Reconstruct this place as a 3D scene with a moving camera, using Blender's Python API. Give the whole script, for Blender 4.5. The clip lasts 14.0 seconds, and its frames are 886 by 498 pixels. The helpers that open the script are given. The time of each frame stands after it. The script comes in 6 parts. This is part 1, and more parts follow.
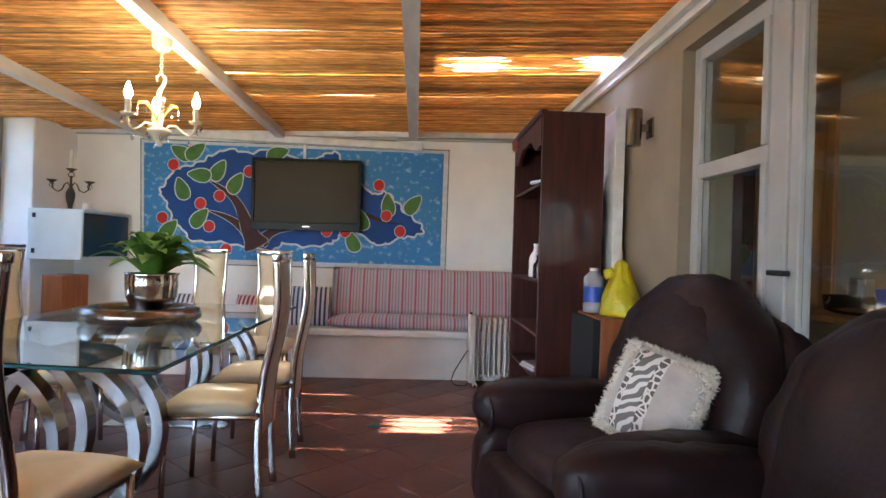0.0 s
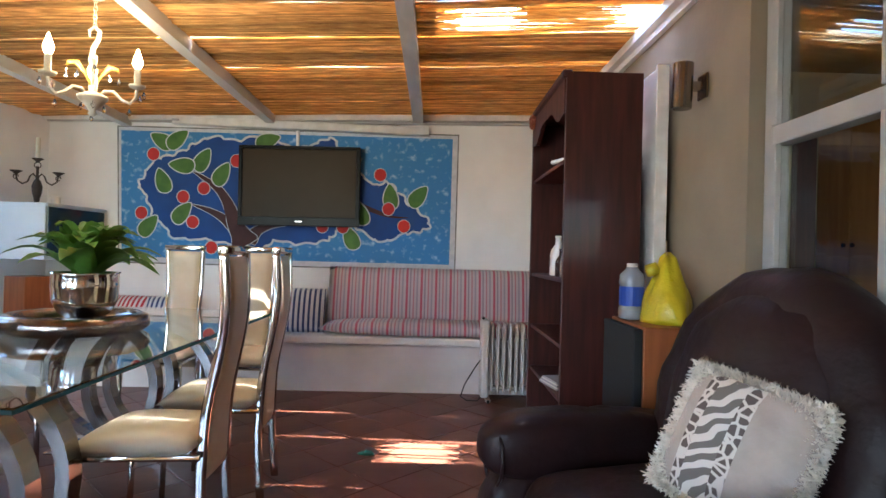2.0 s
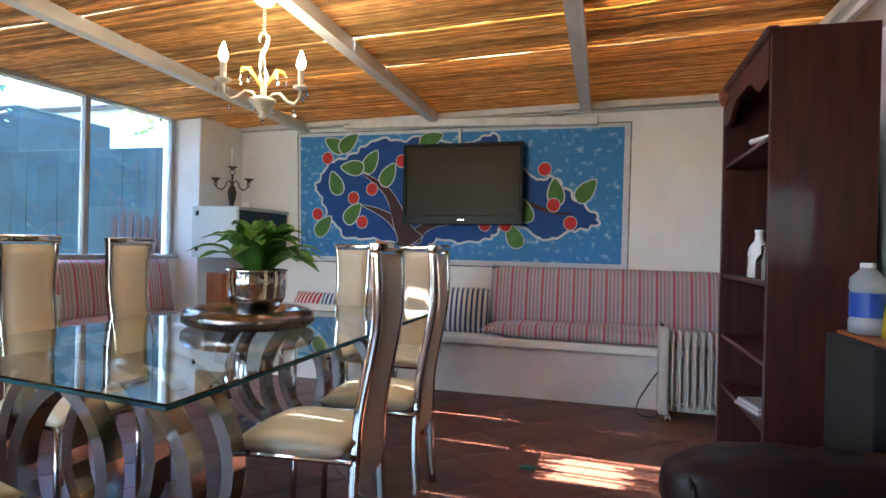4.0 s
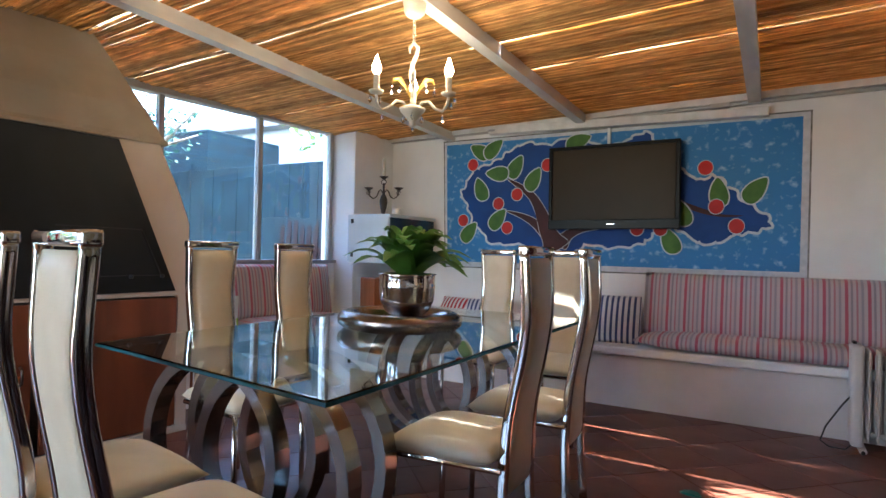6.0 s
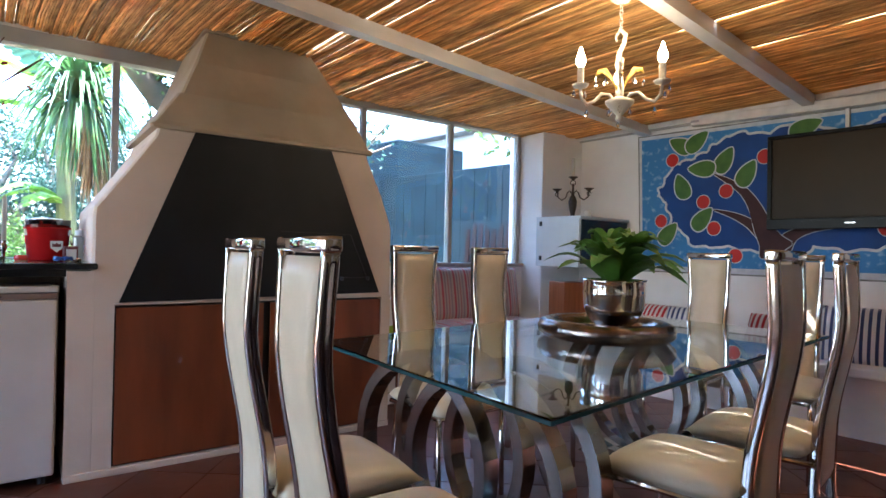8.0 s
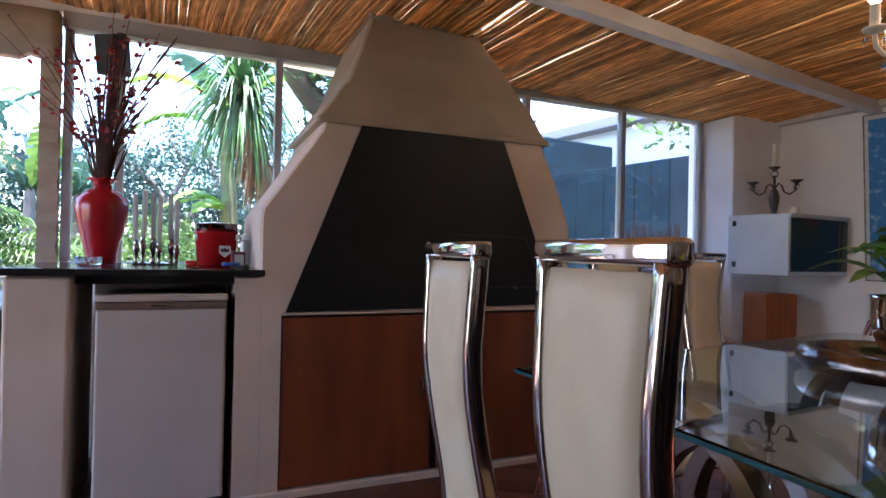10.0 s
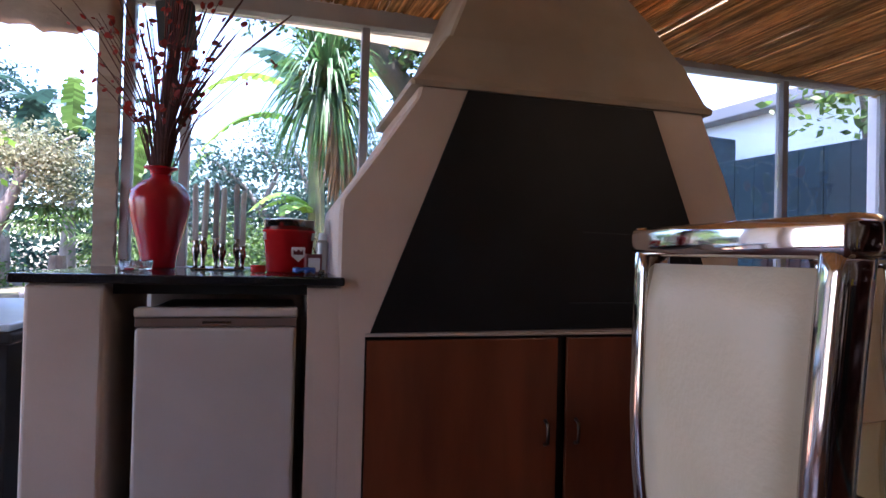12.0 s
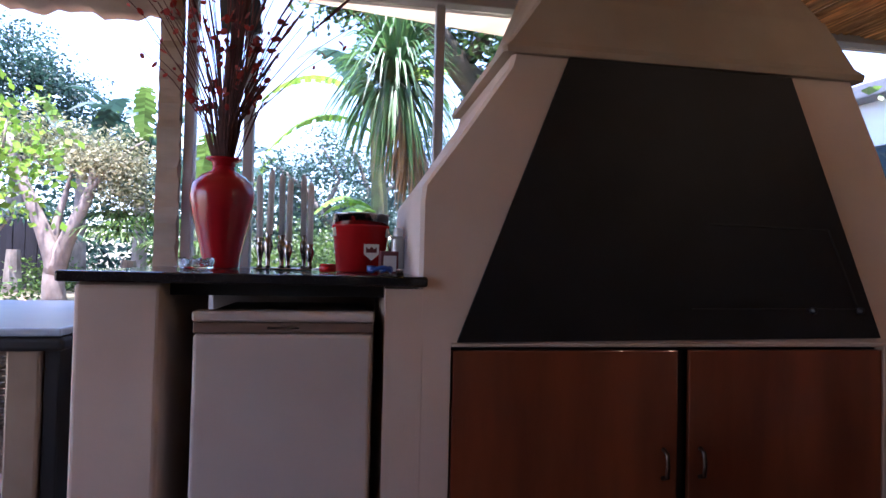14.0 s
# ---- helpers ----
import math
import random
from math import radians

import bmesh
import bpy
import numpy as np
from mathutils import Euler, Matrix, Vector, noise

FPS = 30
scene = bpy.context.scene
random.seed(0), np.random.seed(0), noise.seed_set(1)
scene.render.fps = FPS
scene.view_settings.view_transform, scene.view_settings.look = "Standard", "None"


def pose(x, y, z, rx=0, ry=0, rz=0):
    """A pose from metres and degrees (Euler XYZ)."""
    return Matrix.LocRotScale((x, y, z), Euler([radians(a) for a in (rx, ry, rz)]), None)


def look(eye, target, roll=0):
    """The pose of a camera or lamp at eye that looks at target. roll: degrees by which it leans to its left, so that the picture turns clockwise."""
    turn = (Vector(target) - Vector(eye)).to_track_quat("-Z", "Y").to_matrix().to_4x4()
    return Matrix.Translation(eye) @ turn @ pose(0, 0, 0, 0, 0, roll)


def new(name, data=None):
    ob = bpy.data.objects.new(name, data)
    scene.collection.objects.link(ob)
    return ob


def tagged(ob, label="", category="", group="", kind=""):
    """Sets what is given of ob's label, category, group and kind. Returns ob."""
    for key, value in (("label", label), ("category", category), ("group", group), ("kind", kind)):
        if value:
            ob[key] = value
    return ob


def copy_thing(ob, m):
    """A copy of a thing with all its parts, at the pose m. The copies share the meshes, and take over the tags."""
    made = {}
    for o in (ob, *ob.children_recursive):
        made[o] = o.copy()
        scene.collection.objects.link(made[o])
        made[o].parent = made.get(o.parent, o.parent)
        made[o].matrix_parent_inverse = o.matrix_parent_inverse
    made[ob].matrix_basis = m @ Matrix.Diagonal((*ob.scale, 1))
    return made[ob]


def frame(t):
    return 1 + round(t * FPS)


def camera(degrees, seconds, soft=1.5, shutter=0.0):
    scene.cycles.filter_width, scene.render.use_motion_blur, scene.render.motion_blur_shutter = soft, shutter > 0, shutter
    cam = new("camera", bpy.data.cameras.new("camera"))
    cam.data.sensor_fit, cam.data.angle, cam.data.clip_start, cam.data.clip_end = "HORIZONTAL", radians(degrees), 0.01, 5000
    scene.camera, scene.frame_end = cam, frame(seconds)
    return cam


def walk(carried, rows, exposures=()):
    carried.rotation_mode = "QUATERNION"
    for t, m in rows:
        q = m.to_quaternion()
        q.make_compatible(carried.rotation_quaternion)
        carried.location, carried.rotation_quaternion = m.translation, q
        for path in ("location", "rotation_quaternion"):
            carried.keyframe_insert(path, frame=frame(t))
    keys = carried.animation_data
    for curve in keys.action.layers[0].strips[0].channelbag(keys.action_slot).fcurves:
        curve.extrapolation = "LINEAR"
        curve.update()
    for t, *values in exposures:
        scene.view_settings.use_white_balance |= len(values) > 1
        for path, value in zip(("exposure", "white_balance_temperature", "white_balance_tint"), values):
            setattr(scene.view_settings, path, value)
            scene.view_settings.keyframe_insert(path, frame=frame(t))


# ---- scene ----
cam = camera(74.92, 14.0)
# seconds, x, y, z, yaw, pitch, roll
ROWS = [
    (0.0, 0.000, 0.000, 1.175, -2.73, 0.25, -1.81),
    (0.5, 0.062, 0.136, 1.150, -2.58, 0.35, -1.58),
    (1.0, 0.126, 0.298, 1.138, -2.33, 0.32, -1.51),
    (1.5, 0.132, 0.445, 1.141, -1.86, 0.21, -1.44),
    (2.0, 0.110, 0.619, 1.134, -0.93, 0.39, -1.48),
    (2.5, 0.106, 0.729, 1.120, 1.65, 0.37, -1.46),
    (3.0, 0.113, 0.800, 1.125, 6.72, 0.17, -1.39),
    (5.5, 0.085, 0.882, 1.115, 25.81, 0.25, -1.41),
    (6.0, 0.071, 0.898, 1.113, 29.58, 0.33, -1.34),
    (6.5, 0.054, 0.908, 1.116, 33.27, 0.27, -1.37),
    (7.0, 0.028, 0.916, 1.119, 37.19, 0.24, -1.25),
    (7.5, -0.021, 0.916, 1.118, 41.85, 0.27, -1.30),
    (8.0, -0.088, 0.915, 1.117, 46.84, 0.19, -1.29),
    (8.5, -0.185, 0.926, 1.116, 50.51, 0.17, -1.31),
    (9.0, -0.326, 0.925, 1.120, 53.55, 0.17, -1.33),
    (11.5, -1.093, 1.122, 1.112, 66.22, 0.60, -1.36),
    (12.0, -1.260, 1.166, 1.102, 67.90, 0.72, -1.46),
    (12.5, -1.382, 1.199, 1.081, 70.16, 0.74, -1.41),
    (13.0, -1.482, 1.187, 1.072, 71.86, 0.95, -1.33),
    (13.5, -1.551, 1.169, 1.069, 72.77, 1.05, -1.40),
    (14.0, -1.575, 1.161, 1.066, 73.50, 1.30, -1.35),
]
walk(cam, [(t, pose(x, y, z, 90 + pitch, roll, yaw)) for t, x, y, z, yaw, pitch, roll in ROWS],
     exposures=[(0.0, 4.53, 5560, 6), (3.0, 4.48, 5420, 5), (5.5, 4.18, 5330, 7), (6.5, 4.07, 5360, 8), (7.5, 4.05, 5380, 9), (9.0, 3.62, 5420, 16), (11.5, 2.85, 5600, 27), (14.0, 2.75, 5600, 31)])

# ---- world, sun, exposure ----
SUN_TRAVEL = Vector((-0.29, 0.25, -2.38)).normalized()
world = bpy.data.worlds.new("world")
scene.world = world
world.use_nodes = True
wn = world.node_tree.nodes
sky = wn.new("ShaderNodeTexSky")
sky.sky_type = "NISHITA"
sky.sun_disc = False
sky.sun_elevation = math.asin(-SUN_TRAVEL.z)
sky.sun_rotation = math.atan2(-SUN_TRAVEL.x, -SUN_TRAVEL.y)
wn["Background"].inputs["Strength"].default_value = 0.15
world.node_tree.links.new(sky.outputs[0], wn["Background"].inputs["Color"])
sun = new("sun", bpy.data.lights.new("sun", "SUN"))
sun.data.energy, sun.data.angle, sun.data.color = 5.0, radians(0.5), (1.0, 0.95, 0.87)
sun.matrix_world = look((0, 0, 12), Vector((0, 0, 12)) + SUN_TRAVEL)

# added warm lamp standing in for skylight from an unseen south opening
opening = new("south_fill_light", bpy.data.lights.new("south_fill_light", "AREA"))
opening.data.shape, opening.data.size, opening.data.size_y = "RECTANGLE", 2.6, 1.9
opening.data.energy, opening.data.color = 2.6, (1.0, 0.86, 0.70)
opening.matrix_world = look((-2.85, -2.18, 1.3), (-2.6, 3.0, 0.6))


# ---- materials ----
def material(name, color, rough=0.6, metal=0.0, color2=None, scale=8.0, bump=0.0, bump_scale=None, stretch=(1, 1, 1), detail=6.0,
             lo=0.35, hi=0.65, island=0.0, objrand=0.0, coat=0.0, trans=0.0, ior=1.45, sheen=0.0, spec=None, subs=0.0, fine=0.06):
    m = bpy.data.materials.new(name)
    m.use_nodes = True
    n, l = m.node_tree.nodes, m.node_tree.links
    b = n["Principled BSDF"]
    b.inputs["Roughness"].default_value, b.inputs["Metallic"].default_value = rough, metal
    b.inputs["Coat Weight"].default_value, b.inputs["Transmission Weight"].default_value = coat, trans
    b.inputs["IOR"].default_value, b.inputs["Sheen Weight"].default_value = ior, sheen
    b.inputs["Base Color"].default_value = (*color, 1)
    if spec is not None:
        b.inputs["Specular IOR Level"].default_value = spec
    co = n.new("ShaderNodeTexCoord")
    mp = n.new("ShaderNodeMapping")
    mp.inputs["Scale"].default_value = stretch
    l.new(co.outputs["Object"], mp.inputs["Vector"])
    out = None
    if color2 is not None:
        t = n.new("ShaderNodeTexNoise")
        t.inputs["Scale"].default_value, t.inputs["Detail"].default_value = scale, detail
        l.new(mp.outputs[0], t.inputs["Vector"])
        r = n.new("ShaderNodeMapRange")
        r.inputs["From Min"].default_value, r.inputs["From Max"].default_value = lo, hi
        l.new(t.outputs["Fac"], r.inputs["Value"])
        mx = n.new("ShaderNodeMix")
        mx.data_type = "RGBA"
        mx.inputs[6].default_value, mx.inputs[7].default_value = (*color, 1), (*color2, 1)
        l.new(r.outputs[0], mx.inputs[0])
        out = mx.outputs[2]
        rr = n.new("ShaderNodeMapRange")
        rr.inputs["To Min"].default_value, rr.inputs["To Max"].default_value = max(rough - fine, 0.02), min(rough + fine, 1)
        l.new(t.outputs["Fac"], rr.inputs["Value"])
        l.new(rr.outputs[0], b.inputs["Roughness"])
    if island or objrand:
        if island:
            g = n.new("ShaderNodeNewGeometry").outputs["Random Per Island"]
        else:
            g = n.new("ShaderNodeObjectInfo").outputs["Random"]
        amt = island or objrand
        r2 = n.new("ShaderNodeMapRange")
        r2.inputs["To Min"].default_value, r2.inputs["To Max"].default_value = 1 - amt, 1 + amt
        l.new(g, r2.inputs["Value"])
        hs = n.new("ShaderNodeHueSaturation")
        l.new(r2.outputs[0], hs.inputs["Value"])
        if out is not None:
            l.new(out, hs.inputs["Color"])
        else:
            hs.inputs["Color"].default_value = (*color, 1)
        out = hs.outputs[0]
    if out is not None:
        l.new(out, b.inputs["Base Color"])
    if bump:
        t2 = n.new("ShaderNodeTexNoise")
        t2.inputs["Scale"].default_value, t2.inputs["Detail"].default_value = bump_scale or scale * 3, 6
        l.new(mp.outputs[0], t2.inputs["Vector"])
        bp = n.new("ShaderNodeBump")
        bp.inputs["Strength"].default_value, bp.inputs["Distance"].default_value = bump, 0.01
        l.new(t2.outputs["Fac"], bp.inputs["Height"])
        l.new(bp.outputs[0], b.inputs["Normal"])
    if subs:
        tr = n.new("ShaderNodeBsdfTranslucent")
        if out is not None:
            l.new(out, tr.inputs["Color"])
        else:
            tr.inputs["Color"].default_value = (*color, 1)
        ms = n.new("ShaderNodeMixShader")
        ms.inputs[0].default_value = subs
        l.new(b.outputs[0], ms.inputs[1])
        l.new(tr.outputs[0], ms.inputs[2])
        l.new(ms.outputs[0], n["Material Output"].inputs["Surface"])
    return m


def striped(name, stops, period, axis=0, rough=0.9):
    """Woven cloth with stripes; stops: (position 0 to 1, colour)."""
    m = material(name, (0.7, 0.68, 0.64), rough, bump=0.25, bump_scale=600, sheen=0.2)
    n, l = m.node_tree.nodes, m.node_tree.links
    co = n.new("ShaderNodeTexCoord")
    sp = n.new("ShaderNodeSeparateXYZ")
    l.new(co.outputs["Object"], sp.inputs[0])
    dv = n.new("ShaderNodeMath")
    dv.operation = "MULTIPLY"
    dv.inputs[1].default_value = 1 / period
    l.new(sp.outputs[axis], dv.inputs[0])
    fr = n.new("ShaderNodeMath")
    fr.operation = "FRACT"
    l.new(dv.outputs[0], fr.inputs[0])
    rp = n.new("ShaderNodeValToRGB")
    rp.color_ramp.interpolation = "CONSTANT"
    e = rp.color_ramp.elements
    for i, (p, c) in enumerate(stops):
        q = e[i] if i < 2 else e.new(p)
        q.position, q.color = p, (*c, 1)
    l.new(fr.outputs[0], rp.inputs[0])
    l.new(rp.outputs[0], n["Principled BSDF"].inputs["Base Color"])
    return m


WHITE_WALL = material("white_plaster", (0.84, 0.83, 0.81), 0.85, color2=(0.76, 0.745, 0.725), scale=2.5, bump=0.25, bump_scale=14)
BENCH_WALL = material("bench_plaster", (0.74, 0.71, 0.70), 0.85, color2=(0.64, 0.61, 0.60), scale=3, bump=0.35, bump_scale=12)
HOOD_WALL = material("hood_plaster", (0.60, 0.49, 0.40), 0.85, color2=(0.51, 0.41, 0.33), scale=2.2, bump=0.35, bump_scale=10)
# hood ledge, upper part and cap: browner and darker than the lower hood
UPPER_HOOD_WALL = material("dark_tan_plaster", (0.385, 0.315, 0.235), 0.85, color2=(0.28, 0.225, 0.16), scale=1.8, bump=0.35, bump_scale=10)
TAN_WALL = material("tan_paint", (0.28, 0.225, 0.155), 0.75, color2=(0.24, 0.19, 0.13), scale=3, bump=0.15, bump_scale=40)
PAINT = material("white_gloss_paint", (0.74, 0.73, 0.71), 0.4, color2=(0.60, 0.585, 0.56), scale=9, bump=0.15, bump_scale=30, stretch=(1, 0.3, 1))
ALU = material("grey_white_paint", (0.40, 0.39, 0.38), 0.45, color2=(0.34, 0.335, 0.325), scale=5, bump=0.08)
REED = material("reed", (0.74, 0.48, 0.18), 0.5, color2=(0.40, 0.22, 0.075), scale=9, stretch=(0.8, 6, 6), island=0.45, bump=0.4, bump_scale=60, subs=0.38)
ROOF = material("translucent_roof_sheet", (0.75, 0.68, 0.56), 0.6, color2=(0.6, 0.52, 0.4), scale=3, subs=0.5)
TILE = material("terracotta_tile", (0.128, 0.041, 0.0215), 0.38, color2=(0.098, 0.031, 0.017), scale=2.2, bump=0.12, bump_scale=18, objrand=0.06, fine=0.1)
GROUT = material("grout", (0.115, 0.043, 0.027), 0.9, color2=(0.09, 0.034, 0.022), scale=20)
CHROME = material("chrome", (0.70, 0.66, 0.61), 0.08, 1.0, color2=(0.60, 0.56, 0.51), scale=6, fine=0.03)
STEEL = material("polished_steel", (0.40, 0.37, 0.34), 0.16, 1.0, color2=(0.30, 0.28, 0.26), scale=5, fine=0.06)
CREAM = material("cream_leather", (0.61, 0.52, 0.37), 0.42, color2=(0.53, 0.44, 0.30), scale=6, bump=0.12, bump_scale=180)
LEATHER = material("dark_brown_leather", (0.021, 0.0085, 0.0088), 0.48, color2=(0.012, 0.0055, 0.0055), scale=4, bump=0.55, bump_scale=16, fine=0.1, spec=0.24)
MAHOG = material("mahogany", (0.062, 0.013, 0.009), 0.46, color2=(0.030, 0.007, 0.005), scale=5, stretch=(6, 6, 0.5), bump=0.05, coat=0.08, spec=0.4)
ORANGE_WOOD = material("orange_veneer", (0.33, 0.105, 0.032), 0.45, color2=(0.24, 0.072, 0.02), scale=4, stretch=(8, 8, 0.6), coat=0.15)
DOOR_WOOD = material("red_brown_plywood", (0.20, 0.052, 0.019), 0.38, color2=(0.115, 0.028, 0.010), scale=2.2, stretch=(3, 3, 0.6), bump=0.06, coat=0.3)
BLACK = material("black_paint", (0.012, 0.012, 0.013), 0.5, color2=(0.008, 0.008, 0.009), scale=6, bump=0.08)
BOARD = material("matt_black_steel", (0.008, 0.008, 0.010), 0.55, color2=(0.004, 0.004, 0.005), scale=3, bump=0.08, bump_scale=20, spec=0.35)
GRANITE = material("black_granite", (0.012, 0.012, 0.014), 0.12, color2=(0.035, 0.033, 0.035), scale=160, lo=0.55, hi=0.7)
PLASTIC_W = material("white_enamel", (0.52, 0.465, 0.42), 0.38, color2=(0.46, 0.41, 0.365), scale=3, bump=0.05, bump_scale=60)
GLASS = material("clear_glass", (0.96, 0.98, 0.98), 0.0, trans=1.0, ior=1.45)
TABLE_GLASS = material("green_tinted_glass", (0.84, 0.97, 0.97), 0.0, trans=1.0, ior=1.6)
HANDLE = material("dark_worn_metal", (0.10, 0.075, 0.06), 0.4, 1.0, color2=(0.06, 0.045, 0.035), scale=30)
RED_GLAZE = material("red_glaze", (0.36, 0.009, 0.014), 0.22, color2=(0.27, 0.006, 0.010), scale=3, coat=0.15)
STRIPE = striped("striped_cloth", [(0, (0.50, 0.43, 0.43)), (0.16, (0.44, 0.11, 0.15)), (0.31, (0.48, 0.41, 0.41)), (0.42, (0.30, 0.25, 0.29)), (0.52, (0.50, 0.43, 0.43)), (0.66, (0.42, 0.20, 0.23)), (0.75, (0.48, 0.41, 0.41)), (0.88, (0.33, 0.29, 0.33))], 0.125)
BLUE_STRIPE = striped("blue_striped_cloth", [(0, (0.66, 0.66, 0.68)), (0.55, (0.04, 0.06, 0.16))], 0.042)
RED_STRIPE = striped("red_striped_cloth", [(0, (0.70, 0.66, 0.64)), (0.5, (0.42, 0.02, 0.03))], 0.042)
LEFT = pose(-4.213, 1.057, 0, 0, 0, -7.05)   # the window wall: x into the room, y along the wall


# ---- mesh helpers ----
def part(name, bm, mat, parent=None, label="", smooth=False, m=None):
    me = bpy.data.meshes.new(name)
    if smooth:
        for f in bm.faces:
            f.smooth = True
    bm.to_mesh(me)
    bm.free()
    if mat is not None:
        me.materials.append(mat)
    ob = new(name, me)
    if parent is not None:
        ob.parent = parent
    if m is not None:
        ob.matrix_local = m
    if label:
        ob["label"] = label
    return ob


def thing(name, label, category, m=None, group="", kind=""):
    ob = new(name)
    ob.empty_display_size = 0.1
    if m is not None:
        ob.matrix_world = m
    return tagged(ob, label, category, group, kind)


def box(bm, x0, y0, z0, x1, y1, z1, bevel=0.0, seg=2, m=None):
    vs = bmesh.ops.create_cube(bm, size=1)["verts"]
    for v in vs:
        v.co = Vector(((x0 + x1) / 2 + v.co.x * (x1 - x0), (y0 + y1) / 2 + v.co.y * (y1 - y0), (z0 + z1) / 2 + v.co.z * (z1 - z0)))
    if bevel:
        es = list({e for v in vs for e in v.link_edges})
        r = bmesh.ops.bevel(bm, geom=es, offset=bevel, segments=seg, profile=0.5, affect="EDGES")
        vs = list({v for f in r["faces"] for v in f.verts} | {v for v in vs if v.is_valid})
    if m is not None:
        bmesh.ops.transform(bm, matrix=m, verts=vs)
    return bm


def mbox(*a, **k):
    return box(bmesh.new(), *a, **k)


def loft(bm, rings, closed=False, cap=True):
    rows = [[bm.verts.new(p) for p in r] for r in rings]
    n = len(rows[0])
    pairs = list(zip(rows, rows[1:])) + ([(rows[-1], rows[0])] if closed else [])
    for a, b in pairs:
        for i in range(n):
            j = (i + 1) % n
            bm.faces.new((a[i], a[j], b[j], b[i]))
    if cap and not closed:
        bm.faces.new(rows[0][::-1])
        bm.faces.new(rows[-1])
    return bm


def tube(bm, pts, r, n=8, closed=False, flat=None):
    """A round or flat (half-width, half-thickness) bar along a line of points; r may be a list."""
    pts = [Vector(p) for p in pts]
    k = len(pts)
    rings = []
    up = None
    for i, p in enumerate(pts):
        a = pts[(i - 1) % k] if closed or i else p
        b = pts[(i + 1) % k] if closed or i < k - 1 else p
        t = (b - a).normalized()
        if up is None:
            ref = Vector((0, 0, 1)) if abs(t.z) < 0.9 else Vector((1, 0, 0))
            up = (ref - t * ref.dot(t)).normalized()
        else:
            up = (up - t * up.dot(t)).normalized()
        side = t.cross(up)
        rad = r[i] if isinstance(r, (list, tuple)) else r
        rings.append([p + side * (math.cos(2 * math.pi * j / n) * rad) + up * (math.sin(2 * math.pi * j / n) * rad) for j in range(n)])
    return loft(bm, rings, closed)


def lathe(bm, prof, n=24, m=None):
    rings = []
    for rr, z in prof:
        ring = [Vector((max(rr, 1e-4) * math.cos(2 * math.pi * j / n), max(rr, 1e-4) * math.sin(2 * math.pi * j / n), z)) for j in range(n)]
        rings.append([m @ p for p in ring] if m is not None else ring)
    return loft(bm, rings)


def prism(bm, outline, z0, z1, m=None):
    """An outline in x, y pulled from z0 to z1."""
    a = [Vector((x, y, z0)) for x, y in outline]
    b = [Vector((x, y, z1)) for x, y in outline]
    if m is not None:
        a, b = [m @ p for p in a], [m @ p for p in b]
    return loft(bm, [a, b])


def cushion(w, d, h, nx=12, ny=12, puff=0.35, ridge=0.0):
    """A stuffed slab, w by d by h, resting on z = 0, fuller in the middle."""
    bm = bmesh.new()
    top, bot = [], []
    for j in range(ny + 1):
        rt, rb = [], []
        for i in range(nx + 1):
            u, v = 2 * i / nx - 1, 2 * j / ny - 1
            f = (1 - abs(u) ** 6) * (1 - abs(v) ** 6)
            f = max(f, 0) ** 0.5
            hh = h * 0.5 * ((1 - puff) * f + puff * f * (1 - 0.5 * u * u - 0.5 * v * v))
            x, y = u * w / 2, v * d / 2
            rt.append(bm.verts.new((x, y, h / 2 + hh)))
            rb.append(rt[-1] if i in (0, nx) or j in (0, ny) else bm.verts.new((x, y, h / 2 - hh)))
        top.append(rt)
        bot.append(rb)
    for j in range(ny):
        for i in range(nx):
            bm.faces.new((top[j][i], top[j][i + 1], top[j + 1][i + 1], top[j + 1][i]))
            q = (bot[j][i], bot[j + 1][i], bot[j + 1][i + 1], bot[j][i + 1])
            try:
                bm.faces.new(q)
            except ValueError:
                pass
    return bm


def arc(cx, cz, r, a0, a1, n=16, y=0.0):
    return [(cx + r * math.cos(radians(a0 + (a1 - a0) * i / n)), y, cz + r * math.sin(radians(a0 + (a1 - a0) * i / n))) for i in range(n + 1)]


def structure(ob, label, category):
    return tagged(ob, label, category, kind="structure")


# ---- structure ----
def ceil_z(x, y):
    return 2.365 + 0.035 * (x - 0.2) + 0.03 * max(min(-x / 4, 1), 0) * (5.7 - y) * (1 if y > 1 else 1)


def wall(name, x0, y0, z0, x1, y1, z1, mat, label, m=None):
    ob = part(name, mbox(x0, y0, z0, x1, y1, z1), mat, None, smooth=False, m=m)
    return structure(ob, label, "wall")


floor = structure(part("floor", mbox(-4.6, -2.6, -0.12, 1.5, 5.9, -0.004), GROUT), "dark red terracotta tile floor with sunken joints", "floor")
wall("wall_north", -3.75, 5.767, 0, 1.42, 5.97, 2.75, WHITE_WALL, "white plastered wall behind the painted tree")
# out-of-view south wall; its wide opening is added to admit light
bm = bmesh.new()
box(bm, -4.9, -2.4, 0, -4.2, -2.2, 2.9)
box(bm, -1.5, -2.4, 0, 1.5, -2.2, 2.9)
box(bm, -4.2, -2.4, 2.25, -1.5, -2.2, 2.9)
box(bm, -4.2, -2.4, 0, -1.5, -2.2, 0.3)
structure(part("wall_south", bm, WHITE_WALL), "unseen white plastered wall with a wide opening added for light", "wall")

# right wall: tan, with a window opening from y 0.9 to 2.83 and a door opening
bm = bmesh.new()
box(bm, 1.27, 2.75, 0, 1.42, 5.767, 2.75)
box(bm, 1.27, -2.2, 0, 1.42, -0.6, 2.75)
box(bm, 1.27, -0.6, 2.19, 1.42, 2.75, 2.75)
